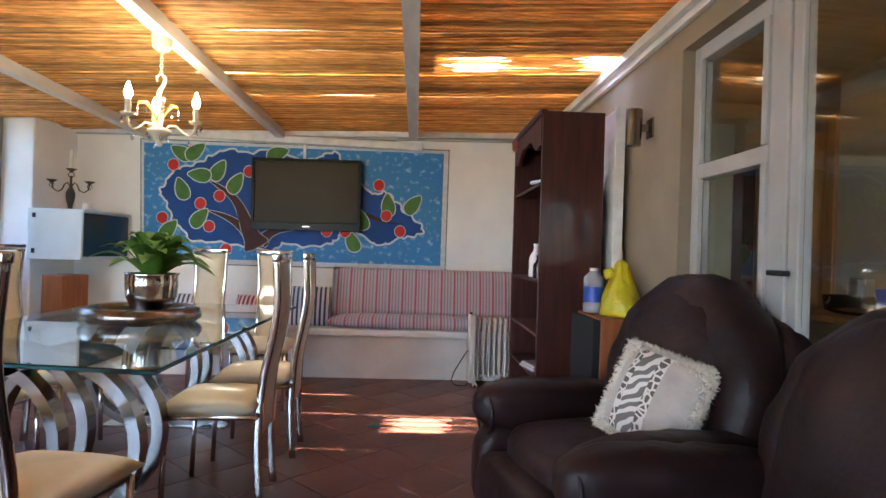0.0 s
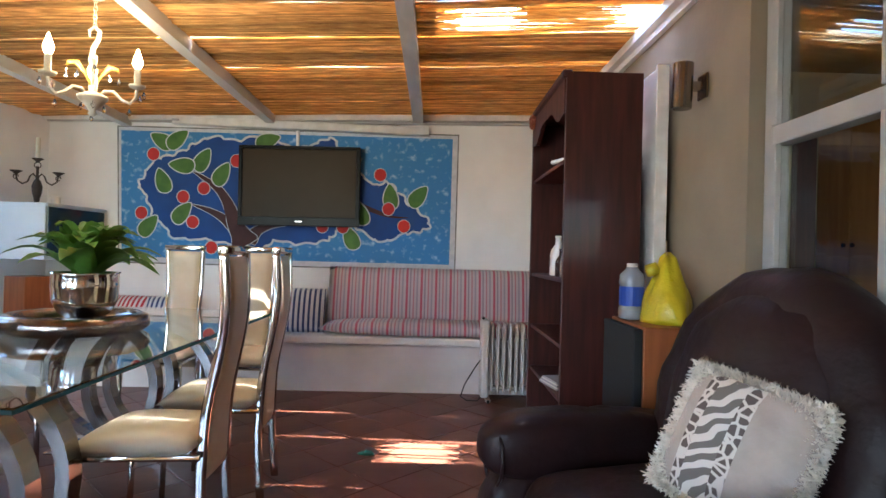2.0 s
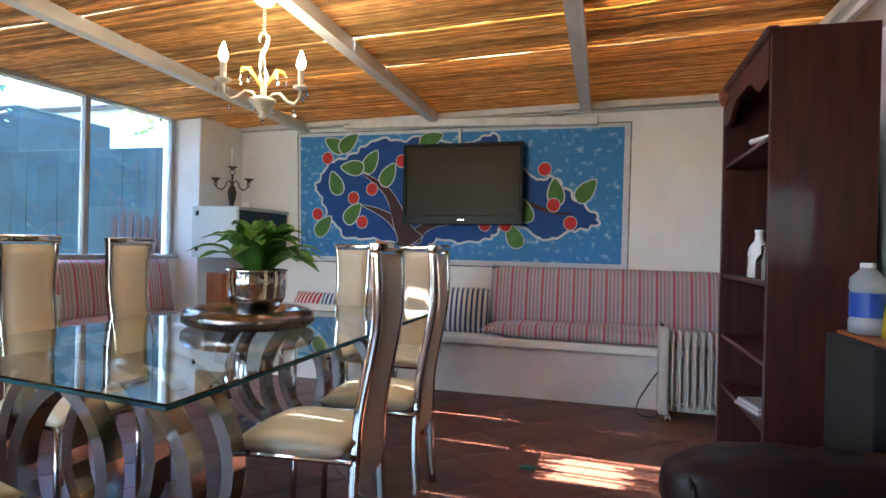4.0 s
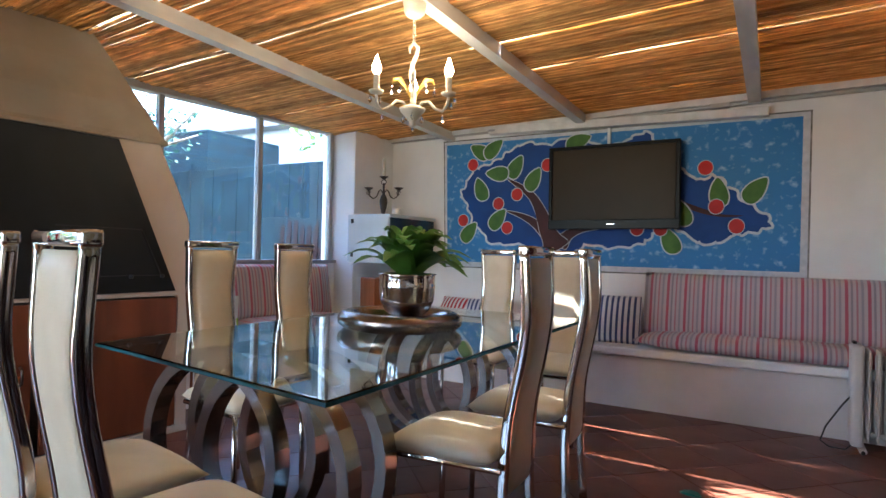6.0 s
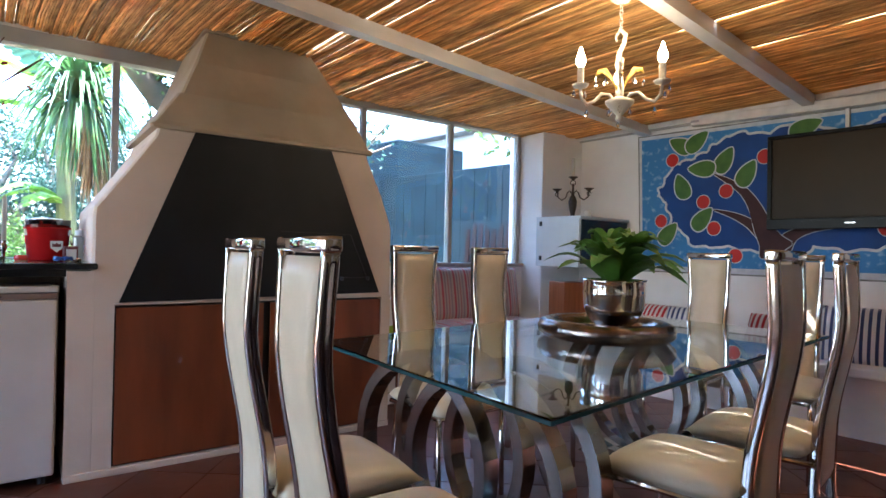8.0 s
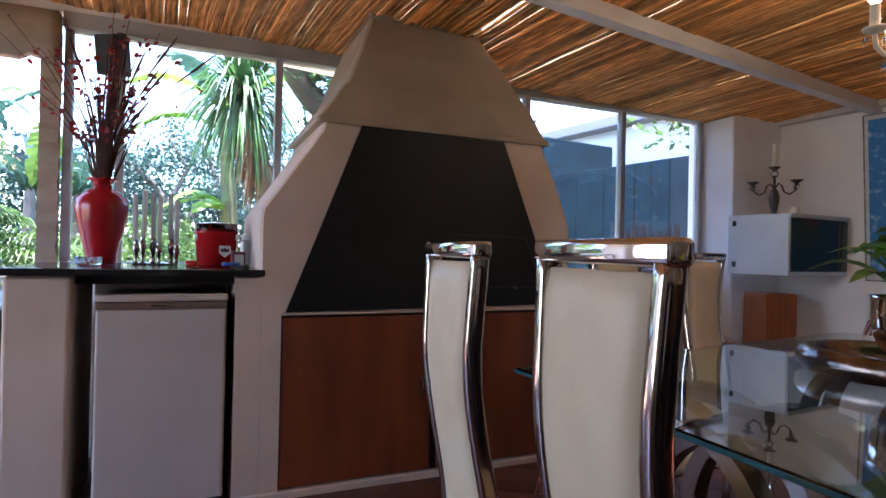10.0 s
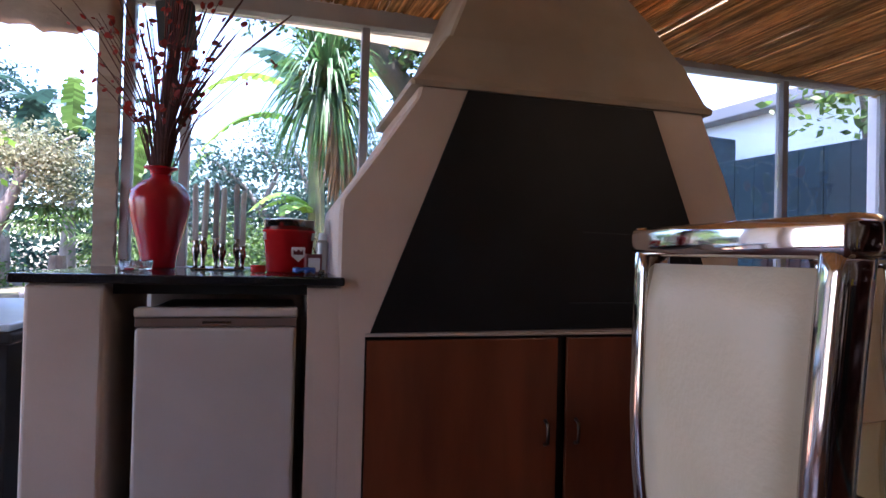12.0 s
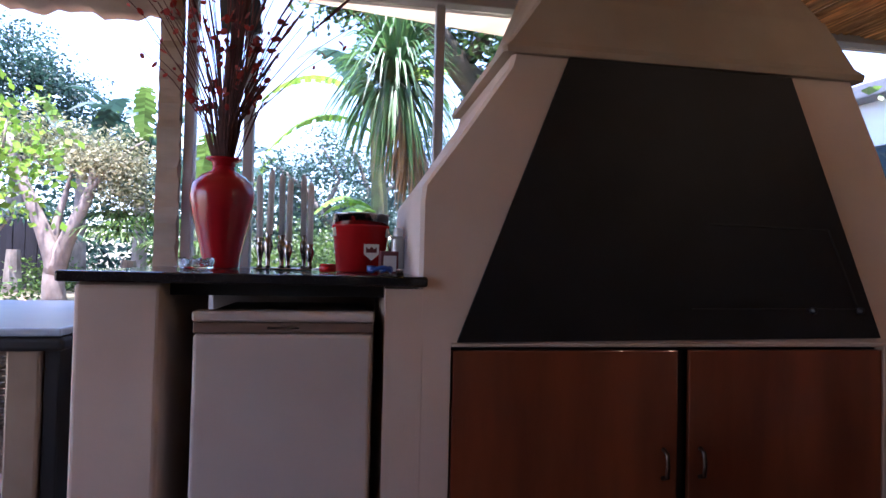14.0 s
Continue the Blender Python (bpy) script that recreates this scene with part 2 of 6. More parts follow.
structure(part("wall_east", bm, TAN_WALL), "tan painted wall with a tall aluminium window", "wall")

# left wall pieces in the window wall's own frame
wall("wall_west", -0.13, 2.2, 0, 0.07, 4.95, 1.01, WHITE_WALL, "white plastered wall below the garden window", LEFT)
wall("wall_west_low", -0.13, -0.36, 0, 0.07, 2.2, 1.0, WHITE_WALL, "white plastered low wall behind the counter", LEFT)
wall("wall_west_end", -0.13, -4.2, 0, 0.07, -1.9, 2.9, WHITE_WALL, "white plastered wall beside the garden opening", LEFT)
pillar = part("pillar", mbox(-0.13, 4.25, 0, 0.325, 4.95, 2.40, 0.012), WHITE_WALL, m=LEFT)
structure(pillar, "white plastered corner pillar beside the window", "pillar")

# the reed ceiling: every reed a wavy rod
rnd = random.Random(3)
bm = bmesh.new()
y, slack = -2.2, False
while y < 5.76:
    r = rnd.uniform(0.0058, 0.0094)
    loose = rnd.random() < 0.08 or slack
    bow, ph = 0.012 * math.sin(y * 2.3) + (rnd.uniform(-0.007, 0.007) if loose else rnd.uniform(-0.002, 0.002)), 1.9 * math.sin(y * 0.9 + 1)
    slack = False
    west = -4.40 + 0.124 * y
    spans = [(west, 1.27)]
    if 3.60 < y < 3.89:
        # reeds cut short: a gap added so the sun patch reaches the floor
        if rnd.random() < 0.90:
            spans = [(west, 0.17 + rnd.uniform(-0.06, 0.06)), (0.52 + rnd.uniform(-0.05, 0.06), 0.86 + 0.22 * rnd.random())]
        else:
            spans = [(west, 0.90 + 0.3 * rnd.random())]
    nseg = 14
    lift = rnd.uniform(-0.005, 0.005)
    joint = rnd.uniform(0, 0.3)
    for x_l, x_r in spans:
        rows = []
        for i in range(nseg + 1):
            x = x_l + (x_r - x_l) * i / nseg
            yy = y - 0.055 * (x + 1.3) * max(0, min(1, (5.5 - y) / 2)) + bow * math.sin(x * 1.3 + ph) + 0.0045 * math.sin(x * 5 + ph * 3) + 0.0022 * math.sin(x * 11 + y * 31)
            zz = ceil_z(x, yy) + lift + 0.004 * math.sin(x * 2.1 + y * 19) + 0.002 * math.sin(x * 9 + y * 47)
            q = r * (1.16 if (i + int(joint * 90)) % 3 == 0 else 0.94) * (1.08 - 0.16 * (i / nseg if joint > 0.15 else 1 - i / nseg))
            rows.append([(x, yy + q * math.cos(a), zz + q * math.sin(a)) for a in (0.5, 1.55, 2.6, 3.65, 4.7, 5.75)])
        loft(bm, rows, cap=False)
    y += r * 2 * rnd.choice((0.78, 0.82, 0.85, 0.88, 0.90, 0.93))
    for g in (2.61, 3.21, 3.93, 4.46):
        if g - 0.007 < y < g + 0.007:
            y += 0.014
            slack = True
for f in bm.faces:
    f.smooth = True
structure(part("ceiling", bm, REED), "honey-brown reed ceiling laid in thin wavy rods", "ceiling")

# sheeting above the reeds, with the slits that let the sun through
bm = bmesh.new()
edges = [-2.6, 2.608, 2.638, 3.208, 3.238, 3.928, 3.958, 4.458, 4.488, 5.3, 5.305, 6.1]
for a, b in zip(edges[::2], edges[1::2]):
    xr = 1.5 if b > 4.0 else (0.10 if b > 3.5 else 0.62)
    q = []
    for x in (-4.3 + 0.124 * a, xr):
        sk = -0.055 * (x + 1.3)
        q.append([(x, a + sk, ceil_z(x, a) + 0.06), (x, b + sk, ceil_z(x, b) + 0.06), (x, b + sk, ceil_z(x, b) + 0.08), (x, a + sk, ceil_z(x, a) + 0.08)])
    loft(bm, q)
box(bm, 0.625, -2.6, 2.44, 1.5, 3.43, 2.46)
box(bm, 0.105, 3.10, 2.44, 0.62, 3.47, 2.46)
# unseen strips added over parts of the slits to block sun streaks
for a, x0, x1 in ((2.625, -4.0, -1.05), (2.625, -0.55, 0.7), (3.225, -3.9, -1.05), (4.475, -3.8, -2.2), (3.945, -3.8, -1.5)):
    loft(bm, [[(x, a - 0.03 - 0.055 * (x + 1.3), ceil_z(x, a) + 0.083), (x, a + 0.03 - 0.055 * (x + 1.3), ceil_z(x, a) + 0.083), (x, a + 0.03 - 0.055 * (x + 1.3), ceil_z(x, a) + 0.09), (x, a - 0.03 - 0.055 * (x + 1.3), ceil_z(x, a) + 0.09)] for x in (x0, x1)])
structure(part("roof", bm, ROOF), "weathered roof sheeting above the reed ceiling", "roof")

for x, w in ((-2.62, 0.075), (-1.345, 0.075), (-0.055, 0.085)):
    bm = bmesh.new()
    rings = []
    for i in range(9):
        yy = -2.2 + (5.765 + 2.2) * i / 8
        zt = ceil_z(x, yy) - 0.006
        rings.append([(x - w / 2, yy, zt - 0.078), (x + w / 2, yy, zt - 0.078), (x + w / 2, yy, zt), (x - w / 2, yy, zt)])
    loft(bm, rings)
    structure(part("beam", bm, PAINT), "white painted roof beam with worn paint", "beam")

# trims along the walls
bm = mbox(1.20, -2.2, 2.335, 1.268, 5.76, 2.39, 0.004)
box(bm, 1.238, -2.2, 2.295, 1.268, 5.76, 2.333, 0.003)
structure(part("trim_east", bm, PAINT), "white painted cover strip along the tan wall", "trim")
bm = bmesh.new()
tube(bm, [(-3.3, 5.735, 2.215), (-2.2, 5.735, 2.235), (1.2, 5.735, 2.30)], 0.016, 8)
box(bm, -0.35, 5.705, 2.255, -0.22, 5.765, 2.305, 0.004)
structure(part("trim_north", bm, material("grey_conduit", (0.42, 0.41, 0.40), 0.5)), "grey cable conduit under the ceiling", "trim")
bm = bmesh.new()
loft(bm, [[(x, 5.70, z), (x, 5.766, z), (x, 5.766, z + 0.05), (x, 5.70, z + 0.05)] for x, z in ((-3.4, 2.21), (1.27, 2.325))])
structure(part("trim_wall_top", bm, PAINT), "white timber plate along the wall top", "trim")

# ---- garden window wall ----
def frame_bar(name, bm, parent):
    return part(name, bm, ALU, parent)


def west_window(name, v0, v1, mullions, z0, z1, label):
    w = thing(name, label, "window", LEFT, kind="structure")
    frame_bar("head", mbox(-0.05, v0, z1, 0.06, v1, z1 + 0.085, 0.004), w)
    frame_bar("window_sill", mbox(-0.06, v0, z0 - 0.03, 0.10, v1, z0, 0.004), w)
    for v in mullions:
        frame_bar("mullion", mbox(-0.03, v - 0.02, z0, 0.035, v + 0.02, z1, 0.004), w)
    for a, b in zip(mullions, mullions[1:]):
        p = part("pane", mbox(-0.003, a + 0.022, z0 + 0.003, 0.003, b - 0.022, z1 - 0.003), GLASS, w)
        p.visible_shadow = False
    return w


west_window("window_1", -0.27, 2.2, [-0.245, -0.005, 0.82, 2.16], 1.025, 2.235, "white framed garden window behind the counter")
west_window("window_2", 2.2, 4.25, [2.24, 2.545, 3.41, 4.225], 1.015, 2.235, "white framed garden window over the corner bench")
# timber plate from the window to the reeds
bm = bmesh.new()
loft(bm, [[(-0.1, v, 2.318), (0.05, v, 2.318), (0.05, v, 2.318 + h), (-0.1, v, 2.318 + h)] for v, h in ((-4.2, 0.35), (1.2, 0.05), (4.9, 0.03))])
structure(part("trim_west", bm, PAINT, m=LEFT), "white timber plate above the garden windows", "trim")

# ---- braai (built-in fireplace) in the left wall's frame ----
braai = thing("fireplace", "built-in plastered fireplace with a tapering hood and black steel shutter", "fireplace", LEFT)
FU = 0.93
bm = prism(bmesh.new(), [(0.10, 0.54), (FU, 0.54), (FU, 0.637), (FU - 0.0008, 0.6372), (FU - 0.0008, 0.650), (0.10, 0.650)], 0, 0.985)
prism(bm, [(0.10, 0.651), (FU, 0.651), (FU, 0.735), (0.10, 0.735)], 0, 0.83)
part("pier", bm, HOOD_WALL, braai)
part("pier", prism(bmesh.new(), [(0.10, 2.21), (FU, 2.21), (FU, 2.275), (0.10, 2.275)], 0, 0.83), HOOD_WALL, braai)
part("core", prism(bmesh.new(), [(0.10, 0.735), (FU - 0.28, 0.735), (FU - 0.28, 2.21), (0.10, 2.21)], 0, 0.82), HOOD_WALL, braai)


def hood_ring(z, v0, v1, u1, c=0.012):
    return [(0.10, v0, z), (u1 - c, v0, z), (u1, v0 + c, z), (u1, v1 - c, z), (u1 - c, v1, z), (0.10, v1, z)]


bm = bmesh.new()
loft(bm, [hood_ring(0.83, 0.637, 2.275, FU), hood_ring(1.245, 0.637, 2.275, FU), hood_ring(1.29, 0.642, 2.262, FU), hood_ring(1.45, 0.755, 2.20, FU), hood_ring(1.66, 0.895, 2.10, FU), hood_ring(1.70, 0.905, 2.085, FU)])
part("lower_hood", bm, HOOD_WALL, braai, smooth=False)
bm = bmesh.new()
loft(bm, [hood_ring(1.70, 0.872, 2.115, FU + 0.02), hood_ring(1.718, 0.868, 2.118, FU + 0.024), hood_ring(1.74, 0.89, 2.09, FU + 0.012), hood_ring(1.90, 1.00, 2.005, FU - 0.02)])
part("ledge", bm, UPPER_HOOD_WALL, braai, "darker brown plaster")
bm = bmesh.new()
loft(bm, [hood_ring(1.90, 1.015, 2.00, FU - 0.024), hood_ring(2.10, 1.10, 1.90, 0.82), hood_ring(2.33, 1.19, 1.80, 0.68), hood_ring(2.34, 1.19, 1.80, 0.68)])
part("upper_hood", bm, UPPER_HOOD_WALL, braai, "darker brown plaster")
bm = bmesh.new()
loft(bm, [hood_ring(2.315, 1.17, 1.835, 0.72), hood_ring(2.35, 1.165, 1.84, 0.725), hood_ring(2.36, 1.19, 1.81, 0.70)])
part("cap", bm, UPPER_HOOD_WALL, braai, "darker brown plaster")
MF = Matrix(((0, 0, 1, 0), (1, 0, 0, 0), (0, 1, 0, 0), (0, 0, 0, 1)))   # outline (v, z) on a face of the wall
sh = part("shutter", prism(bmesh.new(), [(0.752, 0.832), (2.186, 0.848), (1.842, 1.694), (1.082, 1.70)], FU, FU + 0.012, MF), BOARD, braai, "flat black steel shutter")
bm = bmesh.new()
for pts in ([(1.55, 1.21), (1.98, 1.205), (1.98, 1.20), (1.55, 1.205)], [(1.985, 1.2), (2.10, 0.945), (2.095, 0.94), (1.98, 1.198)], [(1.50, 0.94), (2.11, 0.945), (2.11, 0.94), (1.50, 0.935)]):
    prism(bm, pts, FU + 0.012, FU + 0.016, MF)
part("hatch_edge", bm, BLACK, sh)
for v in (1.925, 2.10):
    part("bolt", lathe(bmesh.new(), [(0.011, 0), (0.013, 0.008), (0.006, 0.02)], 10, pose(FU + 0.012, v, 0.937, 0, 90, 0)), BLACK, sh)
part("edge_strip", mbox(FU - 0.02, 0.735, 0.818, FU + 0.006, 2.21, 0.83, 0.002), material("pale_plaster_edge", (0.5, 0.42, 0.36), 0.8), braai)
for v0, v1, hv in ((0.742, 1.463, 1.415), (1.503, 2.205, 1.54)):
    dr = part("cabinet_door", mbox(FU - 0.022, v0, 0.045, FU - 0.001, v1, 0.806, 0.003), DOOR_WOOD, braai)
    bm = bmesh.new()
    tube(bm, [(FU, hv, 0.41), (FU + 0.025, hv, 0.42), (FU + 0.03, hv, 0.455), (FU + 0.025, hv, 0.49), (FU, hv, 0.50)], 0.007, 8)
    part("handle", bm, HANDLE, dr, "worn dark metal bow handle", smooth=True)
# solid black fill: the hollow cabinet's inner shade put into its colour
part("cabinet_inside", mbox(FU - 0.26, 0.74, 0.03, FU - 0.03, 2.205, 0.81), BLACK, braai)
part("plinth", mbox(FU - 0.03, 0.54, 0, FU + 0.012, 2.275, 0.035, 0.004), HOOD_WALL, braai)

# counter with the pier and the fridge niche
counter = thing("counter", "black granite counter slab on plastered piers beside the fireplace", "counter", LEFT)
part("slab", mbox(0.10, -0.325, 0.992, FU + 0.025, 0.66, 1.022, 0.008, 3), GRANITE, counter)
part("pier", mbox(0.36, -0.29, 0, FU - 0.005, -0.067, 0.99, 0.015, 3), HOOD_WALL, counter)
part("niche_back", mbox(0.10, -0.067, 0, 0.30, 0.54, 0.99), HOOD_WALL, counter)
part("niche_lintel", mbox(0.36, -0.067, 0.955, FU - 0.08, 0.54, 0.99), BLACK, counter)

fridge = thing("fridge", "white bar fridge with a brown trim band under the counter", "fridge", LEFT)
part("body", mbox(0.40, 0.025, 0.035, 0.885, 0.50, 0.905, 0.01), PLASTIC_W, fridge)
dr = part("door", mbox(0.89, 0.018, 0.05, FU + 0.008, 0.506, 0.855, 0.012, 3), PLASTIC_W, fridge)
part("trim_band", mbox(0.89, 0.018, 0.857, FU + 0.006, 0.506, 0.886, 0.003), material("brown_trim", (0.16, 0.11, 0.085), 0.4), fridge)
part("name_bar", mbox(FU + 0.006, 0.215, 0.868, FU + 0.008, 0.30, 0.875), STEEL, fridge)
part("top_edge", mbox(0.885, 0.014, 0.888, FU + 0.012, 0.51, 0.918, 0.009, 3), PLASTIC_W, fridge)
part("lock", lathe(bmesh.new(), [(0.008, 0), (0.008, 0.004), (0.002, 0.005)], 10, pose(FU + 0.008, 0.12, 0.085, 0, 90, 0)), STEEL, fridge)
for v in (0.06, 0.46):
    part("foot", lathe(bmesh.new(), [(0.018, 0), (0.018, 0.05)], 10, pose(0.86, v, 0)), BLACK, fridge)


# ---- table ----
table = thing("dining_table", "large clear glass dining table on curved polished steel legs", "table")
bm = bmesh.new()
corners = [(-2.12, 2.145), (-0.857, 1.978), (-0.852, 4.23), (-2.16, 4.31)]
prism(bm, corners, 0.728, 0.746)
bmesh.ops.bevel(bm, geom=[e for e in bm.edges if abs(e.verts[0].co.z - e.verts[1].co.z) < 1e-4], offset=0.006, segments=1, affect="EDGES")
tt = part("tabletop", bm, TABLE_GLASS, table)
tt.visible_shadow = False
EDGE = material("polished_glass_edge", (0.035, 0.125, 0.15), 0.10, color2=(0.02, 0.08, 0.10), scale=7, stretch=(1, 1, 0.2), spec=0.8, subs=0.3)
mid = Vector((sum(c[0] for c in corners) / 4, sum(c[1] for c in corners) / 4, 0))
bm = bmesh.new()
rings = []
for x, y in corners:
    out_ = (Vector((x, y, 0)) - mid).normalized()
    rings.append([Vector((x, y, z)) + out_ * d for d, z in ((0.001, 0.731), (0.0045, 0.733), (0.0045, 0.741), (0.001, 0.743))])
loft(bm, rings, closed=True)
part("edge", bm, EDGE, tt, "polished blue-green glass edge").visible_shadow = False


def flat_arc(bm, cx, cz, r, a0, a1, width, y0, y1, m, n=18):
    """A flat bar bent to an arc in x, z, between y0 and y1."""
    rings = []
    for i in range(n + 1):
        a = radians(a0 + (a1 - a0) * i / n)
        c, s = math.cos(a), math.sin(a)
        rings.append([m @ Vector((cx + (r - width) * c, y0, cz + (r - width) * s)), m @ Vector((cx + r * c, y0, cz + r * s)), m @ Vector((cx + r * c, y1, cz + r * s)), m @ Vector((cx + (r - width) * c, y1, cz + (r - width) * s))])
    loft(bm, rings)


for cy in (2.45, 3.90):
    for sx in (-1, 1):
        m = pose(-1.565 + sx * 0.015, cy, 0)
        for oy, rr in ((-0.10, 0.36), (0.10, 0.36)):
            bm = bmesh.new()
            flat_arc(bm, sx * 0.14, 0.365, rr, 0, 360, 0.045, oy - 0.035, oy + 0.035, m, 36)
            bm.normal_update()
            part("leg", bm, STEEL, table, smooth=False)
    part("foot", mbox(-1.95, cy - 0.15, 0.0, -1.18, cy + 0.15, 0.012, 0.004), STEEL, table)
    for sx in (-1, 1):
        for sy in (-1, 1):
            part("pad", lathe(bmesh.new(), [(0.03, 0.716), (0.03, 0.7275)], 14, pose(-1.565 + sx * 0.155, cy + sy * 0.10, 0)), STEEL, table)


# ---- chairs ----
def back_line(z):
    """How far the back leans, by height: an S from the seat to the top."""
    q = max(0.0, min(1.0, (z - 0.50) / 0.45))
    return -0.055 * q * q * (3 - 2 * q) - 0.012 * max(0.0, 0.3 - z) / 0.3 + 0.008 * math.sin(z * 6)


def channel(a, b):
    """The section of a rounded rectangular bar, 2a by 2b."""
    out = []
    for k in range(16):
        t = 2 * math.pi * (k + 0.5) / 16
        c, s = math.cos(t), math.sin(t)
        out.append((a * math.copysign(abs(c) ** 0.45, c), b * math.copysign(abs(s) ** 0.45, s)))
    return out


def chair():
    c = thing("dining_chair", "tall cream leather dining chair with a curved chrome back frame", "chair", group="chairs round the dining table")
    W = 0.125
    zs = [i * 1.14 / 22 for i in range(23)]
    for sx in (-1, 1):
        bm = bmesh.new()
        rings = []
        for z in zs:
            yb = back_line(z)
            x = sx * (W + 0.012 * math.cos(z * 4.2))
            rings.append([(x + px, yb + py, z) for px, py in channel(0.0125, 0.018)])
        loft(bm, rings)
        part("back_post", bm, CHROME, c, smooth=True)
    bm = bmesh.new()
    yt = back_line(1.12)
    loft(bm, [[(x, yt + py * q, 1.124 + pz * q) for py, pz in channel(0.0195, 0.017)] for x, q in ((-W - 0.0155, 0.6), (-W - 0.0145, 0.9), (-W - 0.011, 1), (W + 0.011, 1), (W + 0.0145, 0.9), (W + 0.0155, 0.6))])
    part("top_rail", bm, CHROME, c, smooth=True)
    bm = bmesh.new()
    rings = []
    for i in range(21):
        z = 0.30 + i * (1.10 - 0.30) / 20
        yb = back_line(z)
        e = 1 if 0 < i < 20 else 0.35
        w = (W - 0.012 + 0.012 * math.cos(z * 4.2))
        rings.append([(-w, yb - 0.012 * e, z), (-w * .6, yb - 0.021 * e, z), (w * .6, yb - 0.021 * e, z), (w, yb - 0.012 * e, z), (w, yb + 0.012 * e, z), (w * .6, yb + 0.026 * e, z), (-w * .6, yb + 0.026 * e, z), (-w, yb + 0.012 * e, z)])
    loft(bm, rings)
    part("backrest", bm, CREAM, c, smooth=True)
    bm = cushion(0.43, 0.42, 0.095, 14, 14, 0.3)
    for v in bm.verts:
        v.co.x *= 1 - 0.10 * (0.21 - v.co.y) * 1.2
        v.co.z += 0.395 - 0.02 * max(0, (v.co.y - 0.1)) * 4
        v.co.y += 0.225
    part("seat", bm, CREAM, c, smooth=True)
    bm = bmesh.new()
    tube(bm, [(-0.16, 0.0, 0.40), (-0.185, 0.40, 0.40), (0.185, 0.40, 0.40), (0.16, 0.0, 0.40)], 0.011, 8)
    part("seat_frame", bm, CHROME, c)
    for sx in (-1, 1):
        bm = bmesh.new()
        tube(bm, [(sx * 0.185, 0.395, 0.41), (sx * 0.187, 0.40, 0.2), (sx * 0.187, 0.405, 0.0)], 0.0125, 10)
        part("front_leg", bm, CHROME, c, smooth=True)
    return c


seats = [(-1.155, 1.585, -9), (-1.656, 1.672, -9), (-2.255, 2.80, -94), (-2.235, 3.34, -92), (-0.685, 2.80, 91), (-0.665, 3.40, 92), (-1.635, 4.665, 179), (-1.11, 4.59, 181)]
first = chair()
first.matrix_world = pose(seats[0][0], seats[0][1], 0, 0, 0, seats[0][2])
for x, y, a in seats[1:]:
    copy_thing(first, pose(x, y, 0, 0, 0, a))


# ---- painted tree on the north wall ----
CROWN = [(-2.51, 1.65), (-2.46, 1.75), (-2.38, 1.87), (-2.31, 1.9), (-2.14, 1.96), (-2.02, 2.04), (-1.84, 2.1), (-1.65, 2.07), (-1.42, 2.12), (-1.19, 2.03), (-1.01, 2.04), (-0.91, 2.09), (-0.8, 2.11), (-0.74, 2.01), (-0.61, 1.85), (-0.53, 1.78), (-0.43, 1.71), (-0.31, 1.74), (-0.21, 1.64), (-0.1, 1.56), (0.04, 1.45), (0.06, 1.37), (-0.06, 1.32), (-0.18, 1.3), (-0.27, 1.25), (-0.41, 1.24), (-0.5, 1.3), (-0.6, 1.35), (-0.72, 1.34), (-0.79, 1.27), (-0.87, 1.22), (-1.09, 1.19), (-1.3, 1.22), (-1.4, 1.15), (-1.68, 1.17), (-1.92, 1.21), (-2.18, 1.22), (-2.28, 1.33), (-2.38, 1.41), (-2.43, 1.56)]
FRUIT = [(-2.38, 1.94), (-1.93, 1.65), (-2.11, 1.57), (-2.47, 1.42), (-2.02, 1.35), (-1.65, 1.9), (-0.38, 1.81), (-0.3, 1.51), (-0.16, 1.36), (-0.7, 1.34), (-0.88, 1.34), (-1.85, 1.13)]
LEAF = [(-2.3, 2.06), (-2.18, 2.07), (-1.95, 1.89), (-2.12, 1.85), (-2.29, 1.7), (-1.78, 1.77), (-2.12, 1.42), (-2.41, 1.3), (-1.39, 2.08), (-0.28, 1.61), (-0.54, 1.46), (-0.62, 1.24), (-0.04, 1.62)]
BRANCH = [(-0.58, 1.57), (-0.4, 1.5), (-0.25, 1.45), (-0.11, 1.44), (-0.25, 1.43), (-0.4, 1.46), (-0.57, 1.53)]
LEAF_TURN = [150, 40, 60, 175, 110, 60, 50, 50, 20, 95, 110, 115, 50]
SKY_PAINT = material("sky_blue_paint", (0.055, 0.215, 0.50), 0.7, color2=(0.42, 0.58, 0.74), scale=17, lo=0.56, hi=0.76, detail=9.0, bump=0.15)
BLUE_PAINT = material("deep_blue_paint", (0.006, 0.042, 0.20), 0.7, color2=(0.009, 0.06, 0.26), scale=4, bump=0.1)
WHITE_PAINT = material("white_line_paint", (0.62, 0.63, 0.66), 0.7, color2=(0.5, 0.52, 0.56), scale=20)
GREEN_PAINT = material("leaf_green_paint", (0.085, 0.19, 0.03), 0.7, color2=(0.06, 0.14, 0.025), scale=12)
RED_PAINT = material("fruit_red_paint", (0.50, 0.025, 0.02), 0.7, color2=(0.42, 0.02, 0.018), scale=12)
BROWN_PAINT = material("bark_brown_paint", (0.060, 0.016, 0.016), 0.7, color2=(0.045, 0.012, 0.013), scale=8)
mural = thing("mural", "painted mural of a fruit tree on blue in a white border", "painting", pose(0, 5.767, 0))


